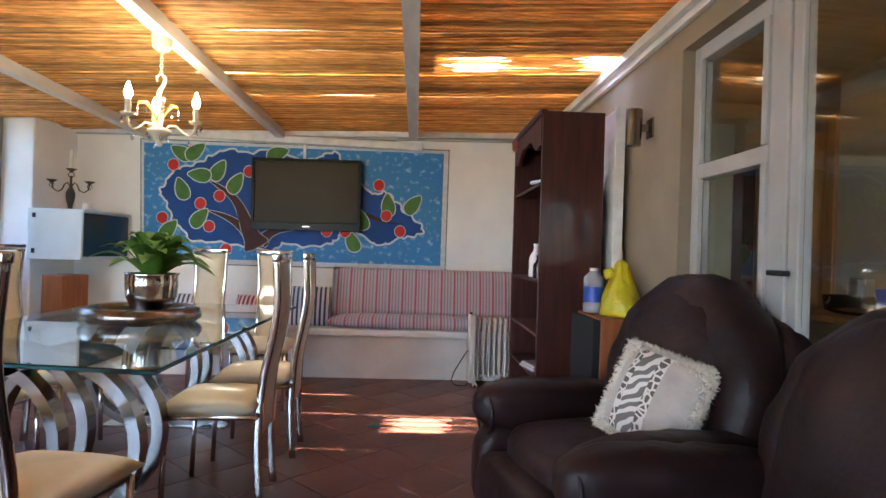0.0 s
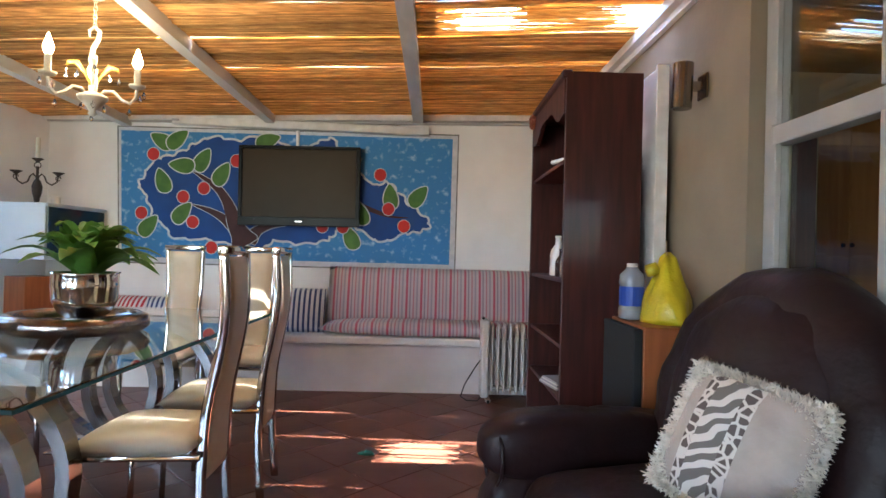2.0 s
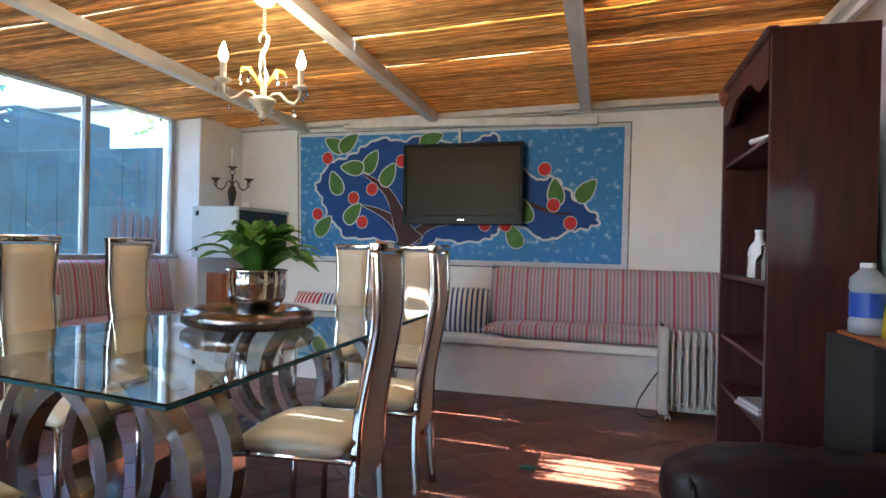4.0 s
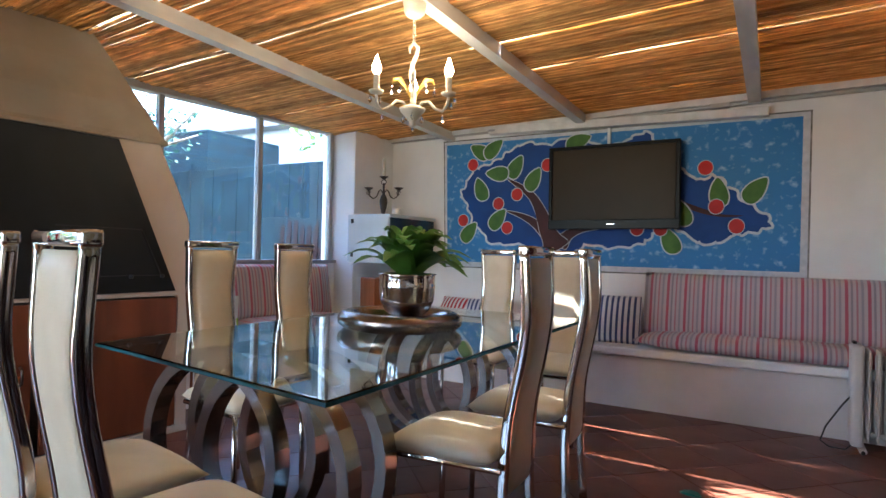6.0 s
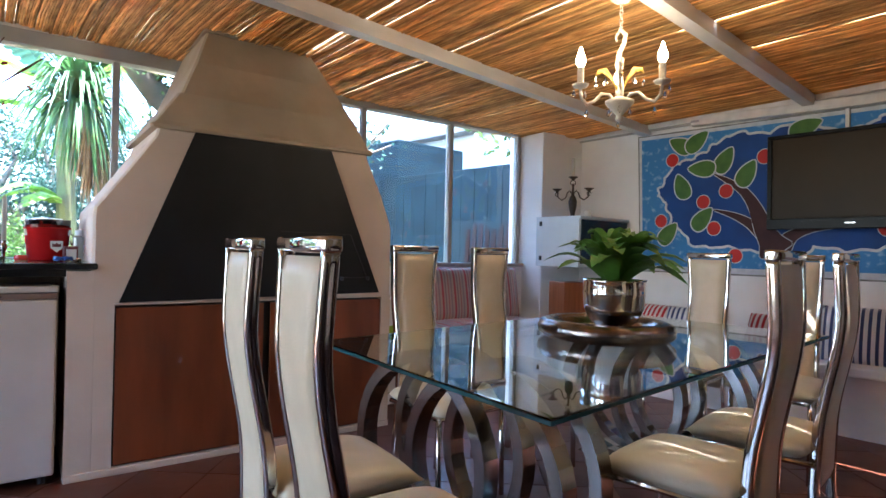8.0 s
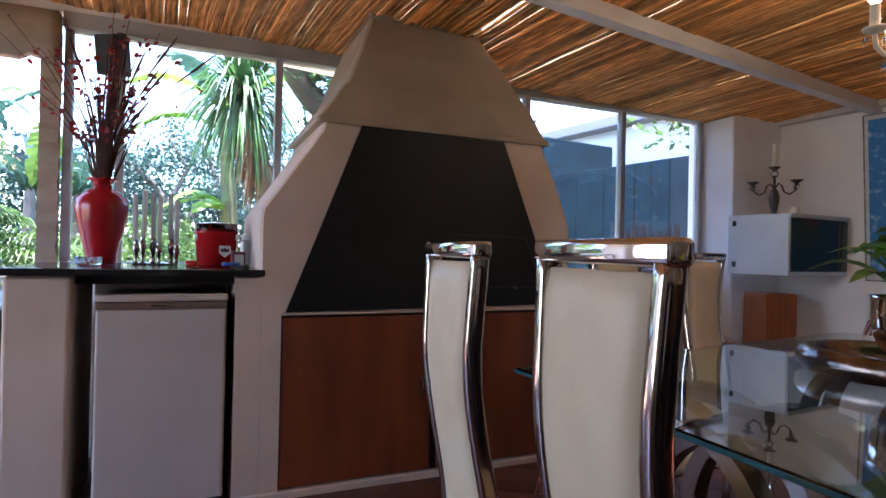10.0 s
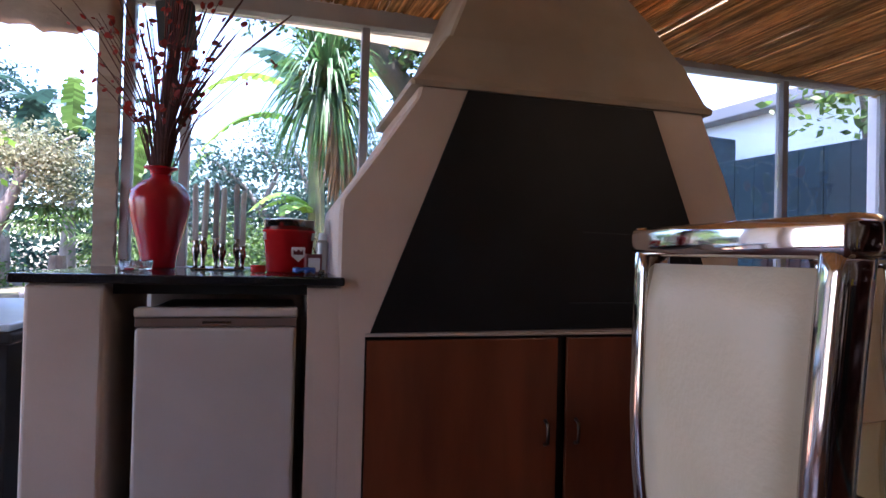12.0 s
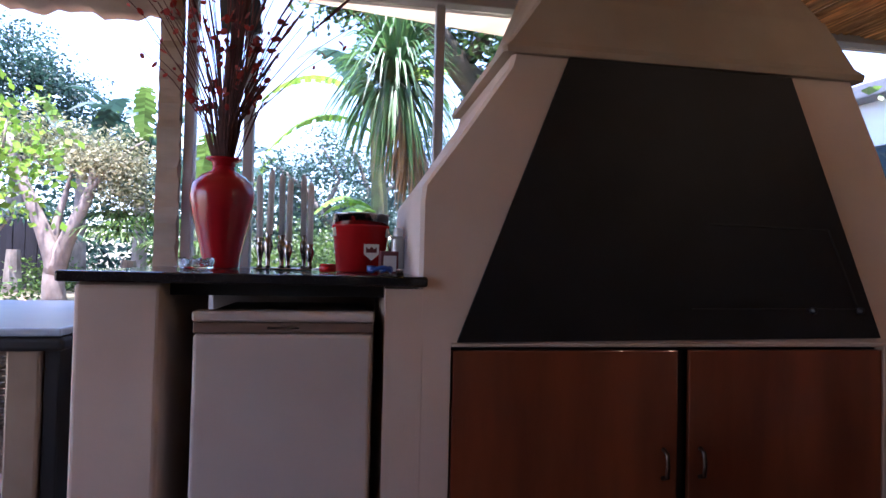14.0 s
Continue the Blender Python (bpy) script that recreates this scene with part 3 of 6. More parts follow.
def paint(name, outline, level, mat, label=""):
    """A flat shape of paint on the wall, in x, z; the level says which lies over which."""
    bm = bmesh.new()
    d = -0.0011 * level
    lo = [bm.verts.new((x, d, z)) for x, z in outline]
    hi = [bm.verts.new((x, d - 0.0009, z)) for x, z in outline]
    n = len(lo)
    bm.faces.new(hi)
    for i in range(n):
        bm.faces.new((lo[i], lo[(i + 1) % n], hi[(i + 1) % n], hi[i]))
    bmesh.ops.triangulate(bm, faces=[f for f in bm.faces if len(f.verts) > 4])
    bmesh.ops.recalc_face_normals(bm, faces=bm.faces)
    return part(name, bm, mat, mural, label)


def smooth_loop(pts, k=5, wob=0.0, seed=1):
    r = random.Random(seed)
    out = []
    n = len(pts)
    for i in range(n):
        p0, p1, p2, p3 = (Vector(pts[(i + j - 1) % n]) for j in range(4))
        for s in range(k):
            t = s / k
            q = 0.5 * ((2 * p1) + (p2 - p0) * t + (2 * p0 - 5 * p1 + 4 * p2 - p3) * t * t + (3 * p1 - p0 - 3 * p2 + p3) * t ** 3)
            out.append((q.x + r.uniform(-wob, wob), q.y + r.uniform(-wob, wob)))
    return out


def outline_of(name, loop, w, level, mat):
    bm = bmesh.new()
    d = -0.0011 * level
    n = len(loop)
    rings = []
    for i in range(n):
        a, b = Vector(loop[i - 1]), Vector(loop[(i + 1) % n])
        t = (b - a).normalized()
        nn = Vector((-t.y, t.x)) * w
        p = Vector(loop[i])
        rings.append([(p.x - nn.x, d, p.y - nn.y), (p.x + nn.x, d, p.y + nn.y), (p.x + nn.x, d - 0.0008, p.y + nn.y), (p.x - nn.x, d - 0.0008, p.y - nn.y)])
    loft(bm, rings, closed=True)
    bmesh.ops.recalc_face_normals(bm, faces=bm.faces)
    return part(name, bm, mat, mural)


paint("border_line", [(-2.712, 2.187), (0.312, 2.192), (0.307, 0.973), (-2.672, 0.973)], 0.2, material("charcoal_line_paint", (0.10, 0.10, 0.09), 0.8, color2=(0.3, 0.3, 0.28), scale=9), "thin charcoal outline")
paint("border", [(-2.70, 2.175), (0.30, 2.18), (0.295, 0.985), (-2.66, 0.985)], 1, WHITE_PAINT, "white border band")
paint("background", [(-2.675, 2.145), (0.255, 2.15), (0.25, 1.03), (-2.64, 1.03)], 2, SKY_PAINT, "sky blue ground with white dabs")
loop = smooth_loop(CROWN, 8, 0.003)
loop = [(x + 0.013 * math.cos(i * 0.9), z + 0.020 * abs(math.sin(i * 0.55)) * (1 if z > 1.6 else -1)) for i, (x, z) in enumerate(loop)]
paint("crown", loop, 3, BLUE_PAINT, "deep blue tree crown")
outline_of("crown_line", loop, 0.010, 4, WHITE_PAINT)
def bough(pts):
    """The outline of a tapering bough along (x, z, half-width)."""
    lft, rgt = [], []
    for i, (x, z, w) in enumerate(pts):
        p, q = pts[max(i - 1, 0)], pts[min(i + 1, len(pts) - 1)]
        t = Vector((q[0] - p[0], q[1] - p[1])).normalized()
        lft.append((x - t.y * w, z + t.x * w))
        rgt.append((x + t.y * w, z - t.x * w))
    return smooth_loop(lft + rgt[::-1], 3)


BOUGHS = (((-1.63, 1.28, 0.05), (-1.75, 1.385, 0.036), (-1.88, 1.455, 0.022), (-2.02, 1.50, 0.005)),
          ((-1.52, 1.20, 0.06), (-1.45, 1.29, 0.042), (-1.33, 1.335, 0.022), (-1.20, 1.345, 0.005)),
          ((-1.555, 1.165, 0.115), (-1.60, 1.25, 0.085), (-1.66, 1.36, 0.064), (-1.70, 1.48, 0.050), (-1.79, 1.63, 0.034), (-1.92, 1.73, 0.02), (-2.02, 1.79, 0.005)))
for k, pts in enumerate(BOUGHS):
    bl = bough(pts)
    outline_of("trunk_line", bl, 0.005, 5 + 0.8 * k, WHITE_PAINT)
    paint("trunk" if k == 2 else "bough", bl, 5.3 + 0.8 * k, BROWN_PAINT, "dark brown trunk")
paint("branch", smooth_loop(BRANCH, 3), 5, BROWN_PAINT)
for k, ((x, z), a) in enumerate(zip(LEAF, LEAF_TURN)):
    c, s = math.cos(radians(a)), math.sin(radians(a))
    sh = [(0.128, 0.004), (0.06, 0.056), (-0.02, 0.074), (-0.08, 0.055), (-0.105, 0), (-0.085, -0.05), (-0.02, -0.066), (0.06, -0.046)]
    lf = smooth_loop([(x + u * c - v * s, z + u * s + v * c) for u, v in sh], 3)
    o = paint("leaf", lf, 7 + 2 * (k % 4), GREEN_PAINT)
    outline_of("leaf_line", lf, 0.005, 8 + 2 * (k % 4), WHITE_PAINT)
for x, z in FRUIT:
    ring = [(x + 0.055 * math.cos(i * math.pi / 12), z + 0.058 * math.sin(i * math.pi / 12)) for i in range(24)]
    paint("fruit", ring, 16, RED_PAINT)
    outline_of("fruit_line", ring, 0.003, 17, WHITE_PAINT)

blind = thing("blind_box", "white roller blind housing fixed along the wall top", "blind", pose(-1.08, 5.74, 2.215, 0, 1.0, 0))
part("housing", mbox(-1.12, -0.06, -0.035, 1.12, 0.02, 0.035, 0.008), PAINT, blind)
part("cord_plate", mbox(-1.115, -0.066, -0.01, -1.05, -0.06, 0.008), material("grey_label", (0.35, 0.35, 0.36), 0.5), blind)

# ---- television ----
tv = thing("television", "black flat television on a bracket over the mural", "television", pose(-1.072, 5.66, 1.685, 0, -0.4, 0))
GLOSSB = material("glossy_black_plastic", (0.0045, 0.0042, 0.0042), 0.34, color2=(0.006, 0.006, 0.006), scale=4, spec=0.14)
# the room's warm reflection is put into the screen's brown base colour
SCREEN = material("reflection_brown_screen", (0.046, 0.031, 0.017), 0.36, color2=(0.034, 0.023, 0.013), scale=1.5, spec=0.10)
part("body", mbox(-0.525, 0.0, -0.35, 0.525, 0.05, 0.345, 0.012, 3), GLOSSB, tv)
part("screen", mbox(-0.492, -0.006, -0.272, 0.492, 0.004, 0.316, 0.002), SCREEN, tv, "unlit screen with its brown reflection in the colour")
bm = bmesh.new()
for a in ((-0.525, -0.35, 0.525, -0.274), (-0.525, 0.318, 0.525, 0.345), (-0.525, -0.274, -0.494, 0.318), (0.494, -0.274, 0.525, 0.318)):
    box(bm, a[0], -0.016, a[1], a[2], 0.0, a[3], 0.004)
part("bezel", bm, GLOSSB, tv)
part("speaker_strip", mbox(-0.40, -0.019, -0.292, 0.40, -0.016, -0.287), GLOSSB, tv)
part("name_bar", mbox(-0.03, -0.018, -0.315, 0.03, -0.016, -0.308), STEEL, tv)
part("bracket", mbox(-0.12, 0.05, -0.12, 0.12, 0.10, 0.12, 0.004), BLACK, tv)
part("cable_cover", mbox(-0.055, 0.075, 0.34, -0.03, 0.105, 0.52, 0.003), PAINT, tv)

# ---- built-in bench ----
bench = thing("bench", "white plastered built-in corner bench", "bench")
bm = bmesh.new()
prism(bm, [(-3.62, 5.765), (-3.62, 5.29), (1.26, 5.29), (1.26, 5.765)], 0, 0.385)
part("base", bm, BENCH_WALL, bench)
part("seat_slab", mbox(-3.62, 5.255, 0.385, 1.26, 5.765, 0.445, 0.014, 3), WHITE_WALL, bench)
bm = mbox(0.07, 2.36, 0, 0.52, 4.15, 0.385)
part("side_base", bm, BENCH_WALL, bench, m=LEFT)
part("side_slab", mbox(0.07, 2.33, 0.385, 0.56, 4.18, 0.445, 0.014, 3), WHITE_WALL, bench, m=LEFT)


def seat_cushion(name, w, d, h, mat, m, label, cat="cushion", group=""):
    ob = part(name, cushion(w, d, h, 26, 14, 0.2), mat, smooth=True)
    ob.matrix_world = m
    return tagged(ob, label, cat, group)


seat_cushion("seat_cushion", 2.05, 0.46, 0.125, STRIPE, pose(0.225, 5.485, 0.443), "red and grey striped seat cushion on the bench", group="bench cushions")
seat_cushion("back_cushion", 2.05, 0.48, 0.13, STRIPE, pose(0.235, 5.70, 0.745, 78, 0, 0), "red and grey striped back cushion against the wall", group="bench cushions")
seat_cushion("side_seat_cushion", 1.1, 0.40, 0.11, STRIPE, LEFT @ pose(0.34, 3.55, 0.443, 0, 0, 90), "red and grey striped seat cushion under the window", group="bench cushions")
seat_cushion("side_back_cushion", 1.1, 0.46, 0.12, STRIPE, LEFT @ pose(0.12, 3.55, 0.74, 80, 0, 90), "red and grey striped back cushion under the window", group="bench cushions")
for x, y, a, w, mat, lab in ((-1.0, 5.58, 4, 0.40, BLUE_STRIPE, "blue and white striped pillow on the bench"), (-1.50, 5.60, -3, 0.36, RED_STRIPE, "red and white striped pillow on the bench"),
                             (-2.10, 5.58, 5, 0.42, BLUE_STRIPE, "blue and white striped pillow on the bench"), (-2.42, 5.62, -10, 0.38, RED_STRIPE, "red and white striped pillow on the bench")):
    tilt = 72 if w == 0.40 else 60
    ob = part("pillow", cushion(w, 0.38 if w == 0.40 else 0.26, 0.13, 14, 14, 0.8), mat, smooth=True)
    ob.matrix_world = pose(x, y, 0.60 if w == 0.40 else 0.555, tilt, 0, a)
    tagged(ob, lab, "pillow", "striped pillows")

# ---- oil heater ----
heater = thing("oil_heater", "cream finned oil heater on the floor beside the bench", "heater", pose(0.50, 5.10, 0))
HEAT = material("cream_enamel", (0.62, 0.58, 0.52), 0.4, color2=(0.55, 0.51, 0.46), scale=6)
for i in range(8):
    bm = mbox(0.075 + i * 0.048, -0.07, 0.07, 0.085 + i * 0.048, 0.07, 0.60, 0.004)
    tube(bm, [(0.08 + i * 0.048, 0, 0.10), (0.08 + i * 0.048, 0, 0.57)], 0.018, 8)
    part("fin", bm, HEAT, heater)
part("control_box", mbox(-0.01, -0.085, 0.035, 0.055, 0.085, 0.63, 0.02, 3), HEAT, heater)
part("top_cap", mbox(0.0, -0.03, 0.625, 0.02, 0.03, 0.645, 0.006), BLACK, heater)
part("header", tube(bmesh.new(), [(0.05, 0, 0.10), (0.44, 0, 0.10)], 0.02), HEAT, heater)
for x in (0.05, 0.40):
    part("foot", mbox(x - 0.02, -0.11, 0.01, x + 0.02, 0.11, 0.035, 0.008), HEAT, heater)
    for y in (-0.1, 0.1):
        part("castor", lathe(bmesh.new(), [(0.012, -0.01), (0.017, 0), (0.012, 0.01)], 10, pose(x, y, 0.017, 0, 90, 0)), BLACK, heater)
cable = part("cable", tube(bmesh.new(), [(0.0, 0, 0.32), (-0.05, -0.04, 0.26), (-0.13, -0.06, 0.13), (-0.155, -0.05, 0.04), (-0.11, -0.06, 0.012), (-0.03, -0.06, 0.01), (0.01, -0.04, 0.05)], 0.005, 6), BLACK, heater, "black power cable")

# ---- mahogany bookshelf ----
shelf = thing("bookshelf", "tall dark mahogany bookshelf, mostly empty, with a carved cornice", "bookshelf")
X0, X1, Y0, Y1, ZT = 0.74, 1.118, 3.43, 4.40, 2.04
part("side_panel", mbox(X0, Y0, 0, X1, Y0 + 0.028, ZT, 0.003), MAHOG, shelf)
part("side_panel", mbox(X0, Y1 - 0.028, 0, X1, Y1, ZT - 0.03, 0.003), MAHOG, shelf)
part("back_panel", mbox(X1 - 0.012, Y0 + 0.028, 0.02, X1, Y1 - 0.028, ZT), MAHOG, shelf)
for z in (0.05, 0.42, 0.69, 1.02, 1.62, 2.0):
    part("shelf_board", mbox(X0 + 0.012, Y0 + 0.028, z - 0.02, X1 - 0.012, Y1 - 0.028, z, 0.003), MAHOG, shelf)
bm = bmesh.new()
ol = [(Y0 + 0.03, ZT - 0.02)] + [(Y0 + 0.03 + (Y1 - Y0 - 0.06) * t, ZT - 0.10 - 0.10 * abs(math.cos(t * math.pi)) ** 1.5 - (0.03 * math.sin(t * 9.4) ** 2)) for t in [i / 20 for i in range(21)]] + [(Y1 - 0.03, ZT - 0.02)]
loft(bm, [[(X0 - 0.004, y, z) for y, z in ol], [(X0 + 0.02, y, z) for y, z in ol]])
part("carved_apron", bm, MAHOG, shelf)
part("cornice", mbox(X0 - 0.02, Y0, ZT - 0.03, X0 + 0.03, Y1, ZT + 0.012, 0.012, 3), MAHOG, shelf)
# carved corner in brighter wood: the sun on it is put into the colour
bm = bmesh.new()
for i in range(9):
    t = i / 8
    lathe(bm, [(0.008, -0.02), (0.026 - 0.01 * t, -0.006), (0.028 - 0.01 * t, 0.008), (0.006, 0.02)], 10, pose(X0 - 0.014, Y1 - 0.06 - 0.07 * t, ZT - 0.03 - 0.10 * t * (1 - t) * 2, 0, 90, 20 * i))
part("carving", bm, material("sunlit_copper_wood", (0.30, 0.085, 0.04), 0.45, color2=(0.16, 0.04, 0.02), scale=25), shelf, "reddish carved corner, its sunlight put into the colour")


def bottle(name, x, y, z, h, r, mat, label, cap=None, group=""):
    b = thing(name, label, "bottle", pose(x, y, z), group)
    part("body", lathe(bmesh.new(), [(r * 0.9, 0), (r, 0.006), (r, h * 0.5), (r * 0.85, h * 0.62), (r * 0.4, h * 0.75), (r * 0.34, h * 0.9), (r * 0.42, h * 0.92), (r * 0.42, h * 0.96)], 20), mat, b, smooth=True)
    part("stopper", lathe(bmesh.new(), [(r * 0.36, h * 0.96), (r * 0.4, h * 0.985), (r * 0.25, h)], 14), cap or STEEL, b)
    return b


CERAMIC = material("white_ceramic", (0.72, 0.71, 0.69), 0.25, color2=(0.66, 0.65, 0.63), scale=8)
b1 = bottle("ceramic_bottle", 0.82, 3.90, 1.022, 0.235, 0.048, CERAMIC, "white ceramic swing-top bottle with a dark mark on the shelf")
bm = bmesh.new()
for i in range(6):
    tube(bm, [(-0.0495, -0.014 + 0.005 * i, 0.05 + 0.01 * (i % 2)), (-0.0495, -0.012 + 0.005 * i, 0.10 - 0.008 * (i % 3))], 0.0018, 5)
part("mark", bm, BLACK, b1)
bottle("glass_bottle", 0.80, 3.72, 1.022, 0.15, 0.035, GLASS, "small clear glass bottle on the shelf")
bottle("glass_jar", 0.86, 3.62, 1.022, 0.19, 0.035, GLASS, "clear glass decanter on the shelf")
mags = thing("magazines", "small stack of magazines on the low shelf", "magazine", pose(0.84, 3.80, 0.42, 0, 0, 12))
for i in range(5):
    part("magazine", mbox(-0.09, -0.12, 0.009 * i + 0.001, 0.09 - 0.006 * i, 0.12 - 0.012 * i, 0.009 * i + 0.008, 0.001), CERAMIC if i % 2 else material("printed_cover", (0.3, 0.3, 0.33), 0.4), mags)
rod = thing("white_rod", "short white rod lying on the top shelf", "rod", pose(0.80, 3.66, 1.633))
part("rod", tube(bmesh.new(), [(-0.05, 0.12, 0.012), (0.02, -0.05, 0.012)], 0.013, 10), CERAMIC, rod, smooth=True)

# ---- white board and batten leaning behind the shelf ----
wb = thing("white_board", "tall white board leaning upright against the tan wall", "board", pose(1.195, 3.40, 0.0))
part("panel", mbox(-0.02, 0.0, 0.0, 0.02, 0.30, 2.06, 0.004), PAINT, wb)
part("edge", mbox(-0.03, -0.02, 0.0, 0.03, 0.0, 2.07, 0.004), PAINT, wb)
bt = thing("batten", "pale timber batten leaning against the tan wall", "batten", pose(1.225, 3.34, 0, -3.0, 0, 0))
part("stick", mbox(-0.012, -0.014, 0, 0.012, 0.014, 1.22, 0.003), material("pale_timber", (0.55, 0.42, 0.28), 0.6, color2=(0.45, 0.33, 0.2), scale=6, stretch=(6, 6, 0.5)), bt)

# ---- wall sconce ----
sc = thing("wall_sconce", "brushed steel cylinder wall lamp on the tan wall, unlit", "wall lamp", pose(1.268, 3.11, 1.885))
part("cylinder", lathe(bmesh.new(), [(0.036, -0.10), (0.042, -0.098), (0.042, 0.098), (0.036, 0.10), (0.034, 0.085)], 24, pose(-0.095, 0, 0, 0, 2, 0)), STEEL, sc, smooth=False)
part("back_plate", mbox(-0.012, -0.045, -0.055, 0, 0.045, 0.055, 0.006), STEEL, sc)
part("arm", mbox(-0.06, -0.015, -0.02, -0.01, 0.015, 0.02, 0.004), STEEL, sc)

# ---- speaker, jug and bag ----
sp = thing("floor_speaker", "orange wood veneer floor speaker with black grille", "speaker", pose(0, 0, 0))
part("cabinet", mbox(0.965, 2.93, 0.0, 1.245, 3.36, 0.855, 0.004), ORANGE_WOOD, sp)
part("grille", mbox(0.925, 2.94, 0.01, 0.964, 3.35, 0.845, 0.006), material("black_cloth", (0.012, 0.012, 0.013), 0.9, color2=(0.02, 0.02, 0.02), scale=300), sp, "black cloth grille")
jug = thing("plastic_jug", "clear plastic jug with a blue label on the speaker", "jug", pose(1.01, 3.22, 0.857))
part("body", lathe(bmesh.new(), [(0.045, 0), (0.058, 0.008), (0.058, 0.05), (0.053, 0.06), (0.053, 0.15), (0.058, 0.16), (0.055, 0.20), (0.03, 0.225), (0.024, 0.235)], 24), material("milky_plastic", (0.55, 0.58, 0.66), 0.25, trans=0.6), jug, smooth=True)
part("label", lathe(bmesh.new(), [(0.0545, 0.062), (0.0545, 0.148)], 24), material("blue_label", (0.02, 0.06, 0.35), 0.4), jug, "deep blue label")
part("cap", lathe(bmesh.new(), [(0.024, 0.232), (0.024, 0.25), (0.02, 0.252)], 16), material("white_cap", (0.6, 0.6, 0.6), 0.4), jug)
YEL = material("yellow_plastic_film", (0.62, 0.52, 0.015), 0.3, color2=(0.5, 0.41, 0.01), scale=7, bump=0.9, bump_scale=22, subs=0.15)
bag = thing("plastic_bag", "crumpled bright yellow plastic bag on the speaker", "bag", pose(1.13, 3.10, 0.857))
bm = bmesh.new()
rings = []
for i in range(15):
    t = i / 14
    z = 0.30 * t
    r = (0.118 - 0.035 * t + 0.012 * math.sin(t * 7)) * (1 - 0.62 * max(0, t - 0.55) / 0.45) * (1 if i < 14 else 0.4)
    rings.append([((r * (1 + 0.10 * math.sin(3 * a + 4 * t) + 0.06 * math.sin(7 * a - 9 * t)) * math.cos(a) * 0.8) - 0.01 + 0.02 * t, r * (1 + 0.08 * math.sin(4 * a + 6 * t)) * math.sin(a) + 0.045 * t, z + 0.006 * math.sin(5 * a)* (1 if 0 < i else 0)) for a in [j * math.pi / 12 for j in range(24)]])
loft(bm, rings)
part("film", bm, YEL, bag, smooth=True)
part("handle_jug", lathe(bmesh.new(), [(0.03, 0), (0.032, 0.02), (0.025, 0.05)], 14, pose(-0.055, 0.03, 0.205, 0, -20, 0)), YEL, bag, smooth=True)


# ---- leather recliners ----
def puffy(w, d, h, p=3.0, n=22, wrinkle=0.004, seed=0):
    """A stuffed block: a rounded superellipsoid, w by d by h about the origin, with small wrinkles."""
    bm = bmesh.new()
    rings = []
    r = random.Random(seed)
    o = Vector((r.uniform(0, 9), r.uniform(0, 9), r.uniform(0, 9)))

    def sg(v, e):
        return math.copysign(abs(v) ** e, v)
    for i in range(n + 1):
        la = -math.pi / 2 + math.pi * i / n
        ring = []
        for j in range(2 * n):
            lo = 2 * math.pi * j / (2 * n)
            c = sg(math.cos(la), 2 / p)
            v = Vector((c * sg(math.cos(lo), 2 / p) * w / 2, c * sg(math.sin(lo), 2 / p) * d / 2, sg(math.sin(la), 2 / p) * h / 2))
            v += v.normalized() * wrinkle * (noise.noise(v * 9 + o) + 0.5 * noise.noise(v * 22 + o)) if v.length > 0 else Vector()
            ring.append(v)
        rings.append(ring)
    loft(bm, rings[1:-1])
    return bm


